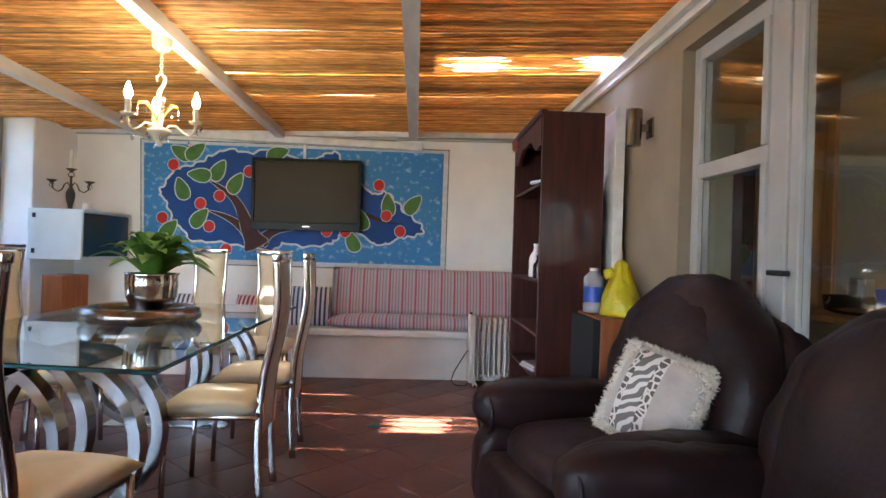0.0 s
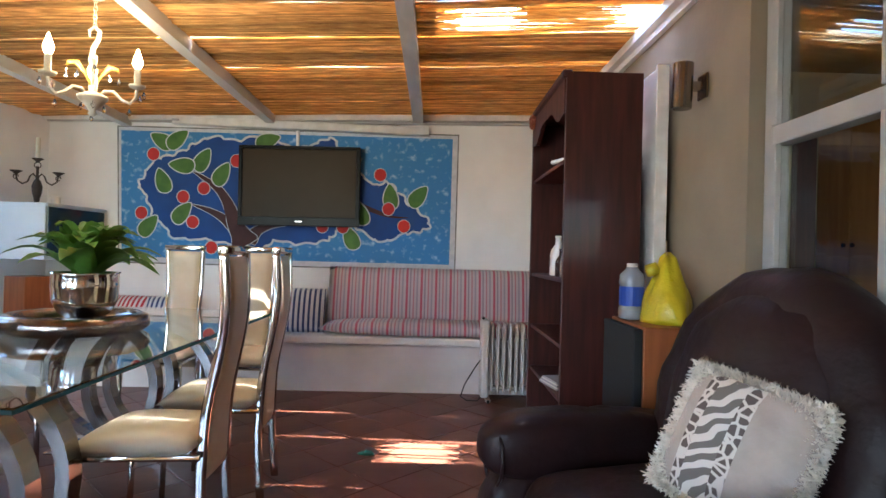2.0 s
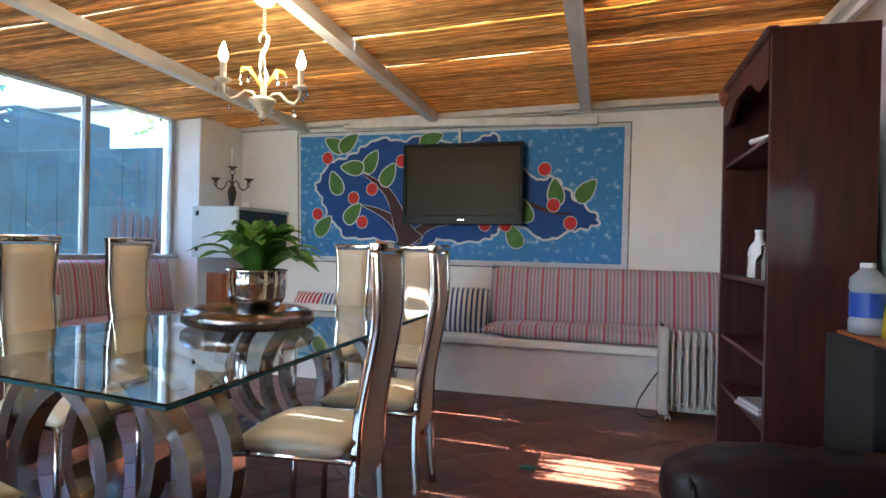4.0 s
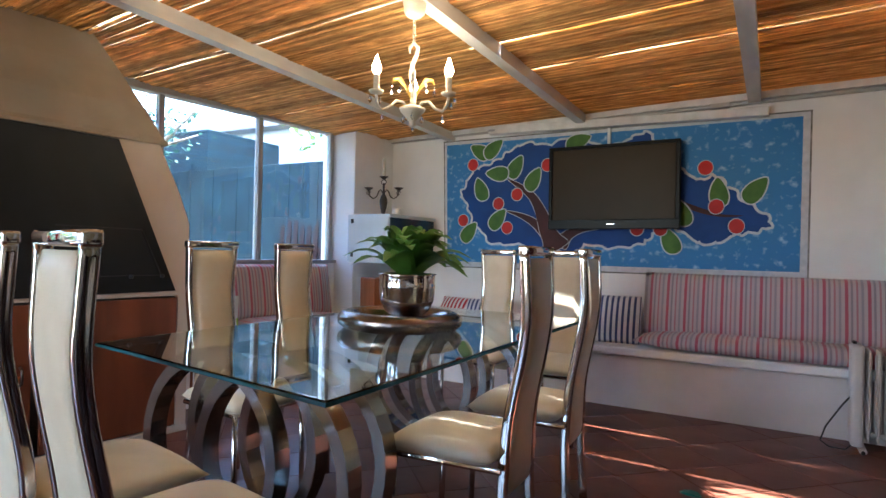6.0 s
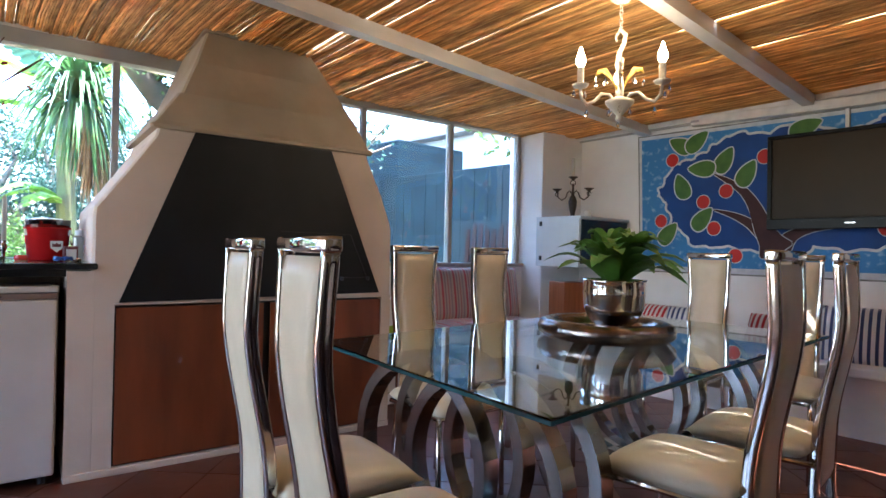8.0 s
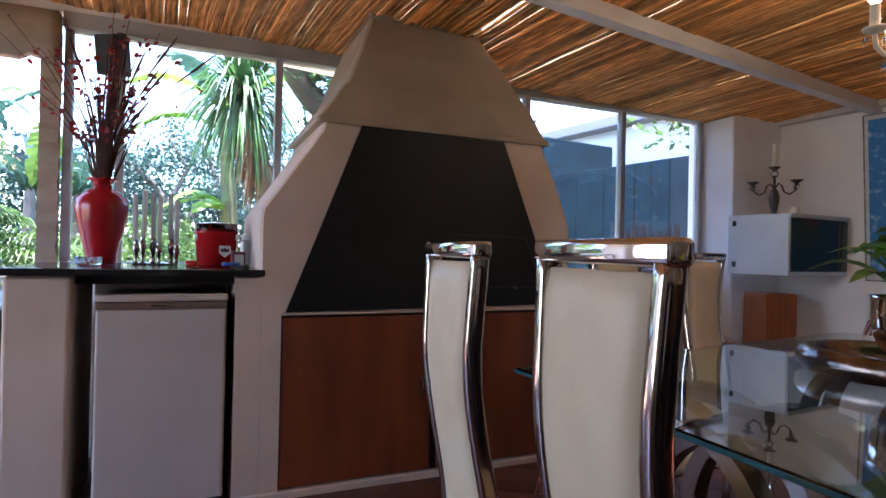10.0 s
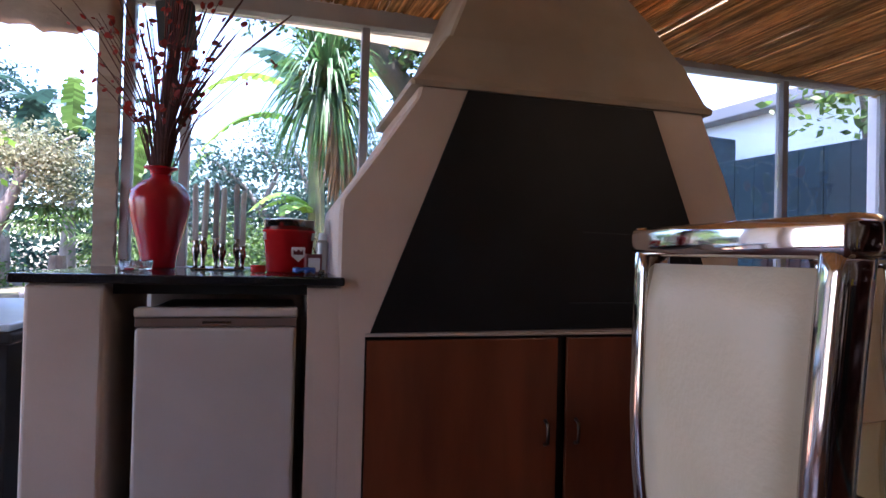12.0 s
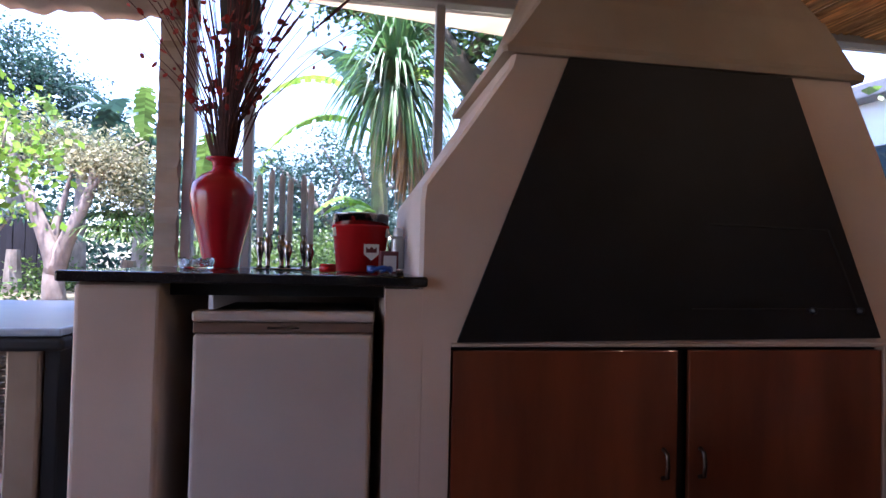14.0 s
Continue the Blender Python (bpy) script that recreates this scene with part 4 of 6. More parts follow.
def recliner(m, tall=1.06, label=""):
    """Faces -x; the origin is on the floor under the middle."""
    c = thing("recliner", label, "armchair", m, "leather recliners")

    def lump(name, w, d, h, x, y, z, rx=0, ry=0, rz=0, p=3.2, wr=0.006, seed=0):
        return part(name, puffy(w, d, h, p, 22, wr, seed), LEATHER, c, smooth=True, m=pose(x, y, z, rx, ry, rz))
    lump("base", 0.80, 0.84, 0.34, 0.02, 0, 0.19, p=6, seed=1)
    lump("seat", 0.66, 0.56, 0.24, -0.08, 0, 0.40, p=3.5, wr=0.01, seed=2)
    lump("footrest", 0.16, 0.60, 0.34, -0.42, 0, 0.24, p=3.5, wr=0.008, seed=3)
    for s in (-1, 1):
        a = lump("armrest", 0.80, 0.22, 0.24, -0.05, s * 0.40, 0.51, 0, 3, 0, p=2.8, wr=0.01, seed=4 + s)
        lump("arm_side", 0.82, 0.20, 0.44, -0.03, s * 0.40, 0.26, p=4, wr=0.008, seed=7 + s)
        part("arm_seam", tube(bmesh.new(), [(-0.40, s * 0.40 + 0.09 * math.cos(q), 0.50 + 0.10 * math.sin(q)) for q in [i * math.pi / 6 for i in range(12)]], 0.006, 6, closed=True), LEATHER, c)
    lump("backrest", 0.30, 0.60, 0.78, 0.235, 0, 0.67, 0, 14, 0, p=2.6, wr=0.016, seed=11)
    rise = tall - 0.45
    bm = bmesh.new()
    pts, rad = [], []
    for i in range(29):
        q = radians(-28 + 236 * i / 28)
        z = rise + (0.34 if q > 0 else 0.5) * math.sin(q)
        pts.append((0.26 + 0.24 * (z - 0.6), 0.315 * math.cos(q), z))
        rad.append(0.118 + 0.014 * math.sin(q) + 0.006 * math.sin(i * 1.7))
    tube(bm, pts, rad, 18)
    for v in bm.verts:
        v.co += v.co.normalized() * 0.010 * (noise.noise(v.co * 8) + 0.5 * noise.noise(v.co * 19))
    part("headrest", bm, LEATHER, c, smooth=True)
    part("back_seam", tube(bmesh.new(), [(0.15 + 0.24 * (rise - 0.6 + 0.235 * math.sin(q)), 0.215 * math.cos(q), rise + 0.235 * math.sin(q)) for q in [radians(-10 + 200 * i / 24) for i in range(25)]], 0.006, 6), LEATHER, c)
    lump("back_shell", 0.20, 0.86, 0.78, 0.44, 0, 0.60, 0, 10, 0, p=3.2, wr=0.006, seed=13)
    return c


recliner(pose(0.80, 2.17, 0, 0, 0, 14), 1.10, "dark brown leather recliner with puffy arms and rounded headrest")
recliner(pose(0.90, 1.27, 0, 0, 0, 6), 1.06, "dark brown leather recliner beside a matching one")

# fringed cushion on the recliner
PELT = material("beige_velour", (0.46, 0.41, 0.36), 0.9, color2=(0.38, 0.33, 0.29), scale=14, bump=0.3, bump_scale=90, sheen=0.5)
FUR = material("cream_fringe", (0.76, 0.69, 0.59), 0.95, color2=(0.66, 0.59, 0.49), scale=60, sheen=0.4)
ZEBRA = material("zebra_print", (0.68, 0.65, 0.60), 0.9, bump=0.2, bump_scale=200)
n_, l_ = ZEBRA.node_tree.nodes, ZEBRA.node_tree.links
wv = n_.new("ShaderNodeTexWave")
wv.inputs["Scale"].default_value, wv.inputs["Distortion"].default_value, wv.inputs["Detail"].default_value, wv.inputs["Detail Scale"].default_value = 8.0, 8, 1.5, 1.2
tc = n_.new("ShaderNodeTexCoord")
mpz = n_.new("ShaderNodeMapping")
mpz.inputs["Rotation"].default_value = (0, 0, 0.9)
l_.new(tc.outputs["Object"], mpz.inputs[0])
l_.new(mpz.outputs[0], wv.inputs["Vector"])
rz = n_.new("ShaderNodeValToRGB")
rz.color_ramp.elements[0].position, rz.color_ramp.elements[0].color = 0.40, (0.68, 0.65, 0.60, 1)
rz.color_ramp.elements[1].position, rz.color_ramp.elements[1].color = 0.50, (0.17, 0.155, 0.145, 1)
l_.new(wv.outputs["Fac"], rz.inputs[0])
l_.new(rz.outputs[0], n_["Principled BSDF"].inputs["Base Color"])
SPOT = material("net_print", (0.60, 0.57, 0.52), 0.9)
n_, l_ = SPOT.node_tree.nodes, SPOT.node_tree.links
vo = n_.new("ShaderNodeTexVoronoi")
vo.feature = "DISTANCE_TO_EDGE"
vo.inputs["Scale"].default_value = 38
tc = n_.new("ShaderNodeTexCoord")
l_.new(tc.outputs["Object"], vo.inputs["Vector"])
rz = n_.new("ShaderNodeValToRGB")
rz.color_ramp.elements[0].position, rz.color_ramp.elements[0].color = 0.10, (0.66, 0.63, 0.58, 1)
rz.color_ramp.elements[1].position, rz.color_ramp.elements[1].color = 0.16, (0.12, 0.10, 0.09, 1)
l_.new(vo.outputs["Distance"], rz.inputs[0])
l_.new(rz.outputs[0], n_["Principled BSDF"].inputs["Base Color"])
ax = Vector((0.55, -0.82, -0.18)).normalized()
an = ax.cross(Vector((0.30, 0.25, 0.92))).normalized()
q3 = Matrix((ax, an.cross(ax), an)).transposed().to_quaternion()
pil = thing("fringed_cushion", "cream fringed cushion with zebra print panels on the recliner", "cushion", Matrix.LocRotScale((0.872, 2.035, 0.668), q3, None))
S = 0.335
part("back", cushion(S, S, 0.13, 16, 16, 0.8), PELT, pil, smooth=True, m=pose(0, 0, -0.065))


def strip(name, u0, u1, mat):
    bm = bmesh.new()
    rows = []
    for i in range(7):
        u = u0 + (u1 - u0) * i / 6
        row = []
        for j in range(15):
            v = -0.93 + 1.86 * j / 14
            f = max((1 - abs(u) ** 6) * (1 - abs(v) ** 6), 0) ** 0.5
            hh = 0.065 * (0.2 * f + 0.8 * f * (1 - 0.5 * u * u - 0.5 * v * v)) + 0.003
            row.append((u * S / 2, v * S / 2, hh))
        rows.append([bm.verts.new(p) for p in row])
    for a, b in zip(rows, rows[1:]):
        for j in range(14):
            bm.faces.new((a[j], b[j], b[j + 1], a[j + 1]))
    part(name, bm, mat, pil, smooth=True)


strip("net_panel", -0.66, -0.50, SPOT)
strip("zebra_panel", -0.50, -0.06, ZEBRA)
strip("net_panel", -0.06, 0.16, SPOT)
rnd = random.Random(8)
bm = bmesh.new()
for k in range(12000):
    e = rnd.randrange(4)
    t = rnd.uniform(-1, 1)
    a = rnd.uniform(-1.1, 1.1)
    ln = rnd.uniform(0.010, 0.022)
    px, py = ((t, 1), (1, t), (t, -1), (-1, t))[e]
    ox, oy = ((0, 1), (1, 0), (0, -1), (-1, 0))[e]
    ins = rnd.uniform(-0.045, 0.008)
    p = Vector((px * S / 2 + ox * ins, py * S / 2 + oy * ins, rnd.uniform(-0.02, 0.026)))
    dv = Vector((ox + a * abs(oy), oy + a * abs(ox), rnd.uniform(-0.9, 1.5))).normalized()
    sd = dv.orthogonal().normalized() * 0.0026
    vs = [bm.verts.new(q) for q in (p - sd, p + sd, p + dv * ln * 0.6 + sd * 0.8 + Vector((0, 0, 0.003)), p + dv * ln, p + dv * ln * 0.6 - sd * 0.8)]
    bm.faces.new(vs)
part("fringe", bm, FUR, pil, "shaggy cream fringe")

# ---- aluminium window and door in the tan wall ----
wn1 = thing("window_3", "white aluminium window in the tan wall with a transom", "window", kind="structure")
for a in ((1.33, 2.70, 0.06, 1.40, 2.75, 2.19), (1.335, 2.035, 0.06, 1.40, 2.145, 2.19), (1.33, 2.145, 1.555, 1.40, 2.70, 1.625), (1.33, 2.145, 2.12, 1.40, 2.70, 2.19), (1.33, 2.145, 0.06, 1.40, 2.70, 0.14)):
    part("frame", mbox(*a, 0.006), ALU, wn1)
for z0, z1 in ((0.14, 1.555), (1.625, 2.12)):
    part("sash", mbox(1.322, 2.145, z0, 1.345, 2.18, z1, 0.004), ALU, wn1)
    part("sash", mbox(1.322, 2.665, z0, 1.345, 2.70, z1, 0.004), ALU, wn1)
    part("pane", mbox(1.362, 2.146, z0, 1.367, 2.699, z1), GLASS, wn1).visible_shadow = False
part("stay", mbox(1.30, 1.98, 1.125, 1.325, 2.09, 1.145, 0.005), BLACK, wn1, "black window handle")
dr1 = thing("door_1", "white aluminium glass door in the tan wall, closed", "door", kind="structure")
for a in ((1.335, -0.6, 0.06, 1.40, -0.54, 2.19), (1.345, 1.975, 0.06, 1.40, 2.033, 2.19), (1.335, -0.54, 2.13, 1.40, 1.975, 2.19), (1.335, -0.54, 0.06, 1.40, 1.975, 0.16)):
    part("frame", mbox(*a, 0.006), ALU, dr1)
part("pane", mbox(1.364, -0.54, 0.16, 1.369, 1.975, 2.13), GLASS, dr1).visible_shadow = False
structure(part("door_sill", mbox(1.27, -0.6, 0, 1.42, 2.75, 0.055, 0.005), ALU), "white aluminium threshold under the glass door", "sill")

# the room behind the glass
INNER = material("cream_paint", (0.42, 0.34, 0.22), 0.8, color2=(0.36, 0.285, 0.18), scale=3)
wall("wall_inner_east", 3.9, -2.4, 0, 4.05, 5.0, 2.6, INNER, "cream wall of the room behind the glass")
wall("wall_inner_north", 1.42, 4.6, 0, 3.9, 4.75, 2.6, INNER, "cream end wall behind the glass")
structure(part("floor_inner", mbox(1.42, -2.6, -0.12, 4.05, 4.75, -0.002), material("pale_tile", (0.4, 0.34, 0.27), 0.4, color2=(0.35, 0.3, 0.24), scale=4)), "pale tiled floor of the inner room", "floor")
structure(part("ceiling_inner", mbox(1.44, -2.4, 2.46, 4.05, 4.75, 2.55), INNER), "cream ceiling of the inner room", "ceiling")
# unseen south end wall, added to keep daylight out of the inner room
bm = mbox(1.42, -2.6, 0, 2.0, -2.4, 2.6)
box(bm, 3.0, -2.6, 0, 4.05, -2.4, 2.6)
box(bm, 2.0, -2.6, 0, 3.0, -2.4, 0.9)
box(bm, 2.0, -2.6, 2.0, 3.0, -2.4, 2.6)
structure(part("wall_inner_south", bm, INNER), "unseen cream wall with an opening, added to darken the inner room", "wall")
wall("wall_partition", 2.86, -2.4, 0, 2.96, 3.80, 2.46, INNER, "cream partition wall behind the kitchen counter")
PINE = material("orange_pine", (0.42, 0.19, 0.06), 0.45, color2=(0.32, 0.13, 0.04), scale=4, stretch=(6, 6, 0.5))
structure(part("door_jamb", mbox(2.83, 3.80, 0, 2.99, 3.90, 2.2, 0.005), PINE), "orange pine door jamb at the partition's end", "trim")
structure(part("pillar_inner", mbox(2.30, 4.44, 0, 2.49, 4.598, 2.25, 0.006), material("pale_green_cream", (0.56, 0.52, 0.36), 0.7, color2=(0.5, 0.46, 0.31), scale=4)), "pale cream pier in the inner room", "pillar")
dk = thing("door_2", "dark brown panelled door in the inner room, closed", "door", pose(2.50, 4.56, 0), kind="structure")
part("leaf", mbox(0, 0, 0.01, 0.24, 0.036, 2.05, 0.003), MAHOG, dk)
part("door_handle", lathe(bmesh.new(), [(0.012, 0), (0.02, 0.02), (0.008, 0.04)], 12, pose(0.2, 0, 1.0, 90, 0, 0)), STEEL, dk)
cup = thing("cupboard", "tall orange pine cupboard with double doors in the inner room", "cupboard", pose(2.78, 4.26, 0))
part("body", mbox(0, -0.33, 0, 0.9, 0.33, 2.1, 0.005), PINE, cup)
for y0, y1 in ((-0.32, -0.005), (0.005, 0.32)):
    d_ = part("door", mbox(-0.022, y0, 0.08, -0.002, y1, 2.06, 0.004), PINE, cup)
    part("knob", lathe(bmesh.new(), [(0.012, 0), (0.016, 0.012), (0.008, 0.02)], 12, pose(-0.024, -0.04 if y0 < -0.1 else 0.04, 1.25, 0, -90, 0)), STEEL, d_)
kc = thing("kitchen_counter", "pine topped counter in the inner room", "counter", pose(2.2, 1.6, 0))
part("body", mbox(0.03, -1.2, 0, 0.6, 1.7, 0.86), INNER, kc)
part("worktop", mbox(0, -1.25, 0.86, 0.65, 1.75, 0.90, 0.006), PINE, kc)
dish = thing("glass_dish", "clear glass dish with a lid on the counter", "dish", pose(2.45, 3.06, 0.90))
part("bowl", lathe(bmesh.new(), [(0.12, 0), (0.17, 0.02), (0.18, 0.10), (0.175, 0.10), (0.16, 0.03), (0.11, 0.012)], 24), GLASS, dish, smooth=True)
part("tin", lathe(bmesh.new(), [(0.06, 0.10), (0.06, 0.19), (0.05, 0.20)], 20), STEEL, dish, smooth=False)

cupb = thing("plastic_cup", "bright blue plastic cup on the inner room counter", "cup", pose(2.38, 2.80, 0.90))
part("body", lathe(bmesh.new(), [(0.035, 0), (0.037, 0.004), (0.05, 0.15), (0.052, 0.155), (0.047, 0.153), (0.033, 0.01)], 24), material("blue_cup_plastic", (0.02, 0.07, 0.40), 0.35), cupb, smooth=True)

# ---- chandelier ----
CREAMP = material("cream_painted_iron", (0.62, 0.57, 0.46), 0.4, color2=(0.52, 0.46, 0.36), scale=20, bump=0.1)
GOLD = material("gilt_leaf", (0.62, 0.40, 0.07), 0.35, color2=(0.5, 0.3, 0.05), scale=15)
CRYSTAL = material("cut_crystal", (0.97, 0.97, 0.97), 0.02, trans=1.0, ior=1.5)
BULB = bpy.data.materials.new("lit_bulb")
BULB.use_nodes = True
BULB.node_tree.nodes["Principled BSDF"].inputs["Emission Color"].default_value = (1.0, 0.72, 0.38, 1)
BULB.node_tree.nodes["Principled BSDF"].inputs["Emission Strength"].default_value = 14.0
ch = thing("chandelier", "cream wrought iron chandelier with crystal drops and three lit candle bulbs", "chandelier", pose(-1.375, 3.13, -0.042))
part("ceiling_rose", lathe(bmesh.new(), [(0.055, 2.315), (0.055, 2.30), (0.047, 2.25), (0.03, 2.235), (0.012, 2.23)], 24), CREAMP, ch, smooth=True)
bm = bmesh.new()
for i in range(7):
    z = 2.225 - 0.018 * i
    a = i % 2 * math.pi / 2
    tube(bm, [(0.008 * math.cos(t) * math.cos(a), 0.008 * math.cos(t) * math.sin(a), z + 0.013 * math.sin(t)) for t in [k * math.pi / 5 for k in range(10)]], 0.002, 5, closed=True)
part("chain", bm, CREAMP, ch)
bm = bmesh.new()
tube(bm, [(-0.02, 0, 2.07), (-0.022, 0, 2.095), (0.0, 0, 2.112), (0.022, 0, 2.09), (0.016, 0, 2.055), (-0.004, 0, 2.02), (-0.012, 0, 1.97), (0.0, 0, 1.92), (0.006, 0, 1.87), (0, 0, 1.80)], [0.005, 0.007, 0.008, 0.009, 0.01, 0.011, 0.012, 0.012, 0.013, 0.014], 10)
part("stem", bm, CREAMP, ch, smooth=True)
part("hub", lathe(bmesh.new(), [(0.006, 1.725), (0.018, 1.735), (0.012, 1.75), (0.03, 1.77), (0.058, 1.80), (0.06, 1.812), (0.04, 1.82), (0.015, 1.83)], 20), CREAMP, ch, smooth=True)


def drop(bm, x, y, z, s=1.0):
    tube(bm, [(x, y, z), (x, y, z - 0.018 * s)], 0.0012, 4)
    lathe(bm, [(0.001, -0.05 * s), (0.008 * s, -0.042 * s), (0.0085 * s, -0.034 * s), (0.003 * s, -0.018 * s)], 8, pose(x, y, z))


for k in range(3):
    a = radians(2 + 120 * k)
    c, s = math.cos(a), math.sin(a)
    arm = part("arm", tube(bmesh.new(), [(c * r, s * r, z) for r, z in ((0.02, 1.80), (0.05, 1.835), (0.085, 1.835), (0.12, 1.80), (0.155, 1.785), (0.18, 1.81), (0.185, 1.85))], 0.007, 8), CREAMP, ch, smooth=True)
    part("candle_cup", lathe(bmesh.new(), [(0.006, 1.845), (0.03, 1.855), (0.034, 1.865), (0.015, 1.868)], 16, pose(c * 0.185, s * 0.185, 0)), CREAMP, arm, smooth=True)
    part("candle_sleeve", lathe(bmesh.new(), [(0.014, 1.866), (0.014, 1.935), (0.01, 1.937)], 14, pose(c * 0.185, s * 0.185, 0)), CREAMP, arm)
    part("bulb", lathe(bmesh.new(), [(0.009, 1.936), (0.019, 1.955), (0.0195, 1.97), (0.011, 1.995), (0.004, 2.018), (0.001, 2.022)], 16, pose(c * 0.185, s * 0.185, 0)), BULB, arm, "lit flame-shaped bulb", smooth=True)
    lamp = new("bulb_light", bpy.data.lights.new("bulb_light", "POINT"))
    lamp.data.energy, lamp.data.color, lamp.data.shadow_soft_size = 0.22, (1.0, 0.76, 0.5), 0.03
    lamp.matrix_world = pose(-1.375 + c * 0.185, 3.13 + s * 0.185, 2.01)
    b2 = radians(62 + 120 * k)
    lf = part("scroll_leaf", tube(bmesh.new(), [(math.cos(b2) * r, math.sin(b2) * r, z) for r, z in ((0.01, 1.86), (0.035, 1.91), (0.07, 1.955), (0.10, 1.955), (0.115, 1.94))], [0.005, 0.007, 0.013, 0.012, 0.003], 8), GOLD if k < 2 else CREAMP, ch, smooth=True)
    for r, z, aa in ((0.115, 1.935, b2), (0.07, 1.94, b2), (0.215, 1.855, a), (0.185, 1.845, a + 0.18), (0.155, 1.78, a), (0.05, 1.80, b2)):
        bm = bmesh.new()
        drop(bm, math.cos(aa) * r, math.sin(aa) * r, z)
        part("crystal_drop", bm, CRYSTAL, ch)

# ---- tray, bowl and plant on the table ----
HAMMER = material("hammered_pewter", (0.34, 0.28, 0.235), 0.16, 1.0, color2=(0.15, 0.115, 0.095), scale=9, bump=0.3, bump_scale=45)
tray = part("tray", lathe(bmesh.new(), [(0.19, 0.749), (0.225, 0.752), (0.247, 0.772), (0.25, 0.800), (0.238, 0.824), (0.212, 0.834), (0.192, 0.826), (0.180, 0.802), (0.165, 0.775), (0.02, 0.768)], 56), HAMMER, smooth=True)
tray.matrix_world = pose(-1.465, 3.20, -0.002)
tagged(tray, "round hammered pewter tray with a rolled rim on the table", "tray")
for v in tray.data.vertices:
    v.co.x *= 1.22
    v.co.y *= 1.10
bowl = thing("planter", "polished silver bowl planter standing in the tray", "planter", pose(-1.40, 3.16, 0.766))
part("bowl", lathe(bmesh.new(), [(0.06, 0.0), (0.062, 0.012), (0.05, 0.02), (0.055, 0.035), (0.10, 0.07), (0.125, 0.12), (0.130, 0.18), (0.131, 0.183), (0.131, 0.19), (0.130, 0.193), (0.130, 0.235), (0.136, 0.245), (0.126, 0.245), (0.12, 0.20)], 48), CHROME, bowl, smooth=True)
part("soil", lathe(bmesh.new(), [(0.12, 0.19), (0.118, 0.215), (0.04, 0.222)], 24), material("potting_soil", (0.03, 0.02, 0.014), 0.9, color2=(0.05, 0.035, 0.025), scale=80), bowl)
LEAFG = material("glossy_green_leaf", (0.17, 0.33, 0.05), 0.36, color2=(0.09, 0.20, 0.03), scale=8, island=0.35, subs=0.3)


def blade(bm, base, az, length, width, rise, droop, n=7, fold=0.25):
    """One long leaf that rises and droops."""
    c, s = math.cos(az), math.sin(az)
    prev = None
    for i in range(n + 1):
        t = i / n
        r = length * (t * 0.9)
        z = rise * math.sin(min(t * 1.25, 1) * math.pi / 2) - droop * t * t
        w = width * math.sin(math.pi * min(1, 0.08 + t * 0.94)) ** 0.8 * (1 if t < 0.98 else 0.1)
        p = Vector(base) + Vector((c * r, s * r, z))
        sd = Vector((-s, c, 0)) * w
        row = [bm.verts.new(p - sd + Vector((0, 0, fold * w))), bm.verts.new(p), bm.verts.new(p + sd + Vector((0, 0, fold * w)))]
        if prev:
            bm.faces.new((prev[0], prev[1], row[1], row[0]))
            bm.faces.new((prev[1], prev[2], row[2], row[1]))
        prev = row


rnd = random.Random(5)
plant = thing("potted_plant", "leafy green peace lily growing in the silver bowl", "plant", pose(-1.40, 3.16, 0.985))
for i in range(46):
    bm = bmesh.new()
    k = rnd.random()
    blade(bm, (rnd.uniform(-0.03, 0.03), rnd.uniform(-0.03, 0.03), -0.01), rnd.uniform(0, 6.283), 0.15 + 0.25 * k, rnd.uniform(0.038, 0.056), 0.27 - 0.13 * k, 0.03 + 0.12 * k * rnd.random(), 8)
    part("leaf", bm, LEAFG, plant, smooth=True)


# ---- corner by the pillar: equipment box, candelabra, small speaker ----
eq = thing("equipment_box", "pale grey steel equipment cabinet with a smoked glass front", "cabinet", pose(-3.265, 5.02, 1.005, 0, 0, -3))
GREYM = material("pale_grey_steel", (0.58, 0.63, 0.66), 0.4, color2=(0.52, 0.57, 0.60), scale=4)
part("body", mbox(0.0, 0.0, 0.0, 0.46, 0.72, 0.43, 0.006), GREYM, eq)
part("front_glass", mbox(0.461, 0.02, 0.03, 0.468, 0.70, 0.40, 0.002), material("smoked_glass", (0.02, 0.035, 0.045), 0.06), eq, "smoked glass door")
part("front_rim", mbox(0.46, 0.0, 0.405, 0.475, 0.72, 0.43, 0.003), GREYM, eq)
for z in (0.05, 0.35):
    part("hinge", mbox(0.04, -0.006, z, 0.07, 0.0, z + 0.04, 0.004), BLACK, eq)
IRON = material("dark_wrought_iron", (0.028, 0.02, 0.017), 0.5, color2=(0.05, 0.035, 0.028), scale=20, bump=0.3, bump_scale=60)
cb = thing("candelabra", "dark wrought iron three-armed candelabra on the steel cabinet", "candelabra", pose(-3.10, 5.33, 1.437, 0, 0, 20))
part("stem", lathe(bmesh.new(), [(0.04, 0), (0.042, 0.01), (0.018, 0.02), (0.022, 0.05), (0.034, 0.10), (0.038, 0.15), (0.026, 0.19), (0.012, 0.21), (0.016, 0.225), (0.01, 0.24), (0.01, 0.31)], 18), IRON, cb, smooth=True)
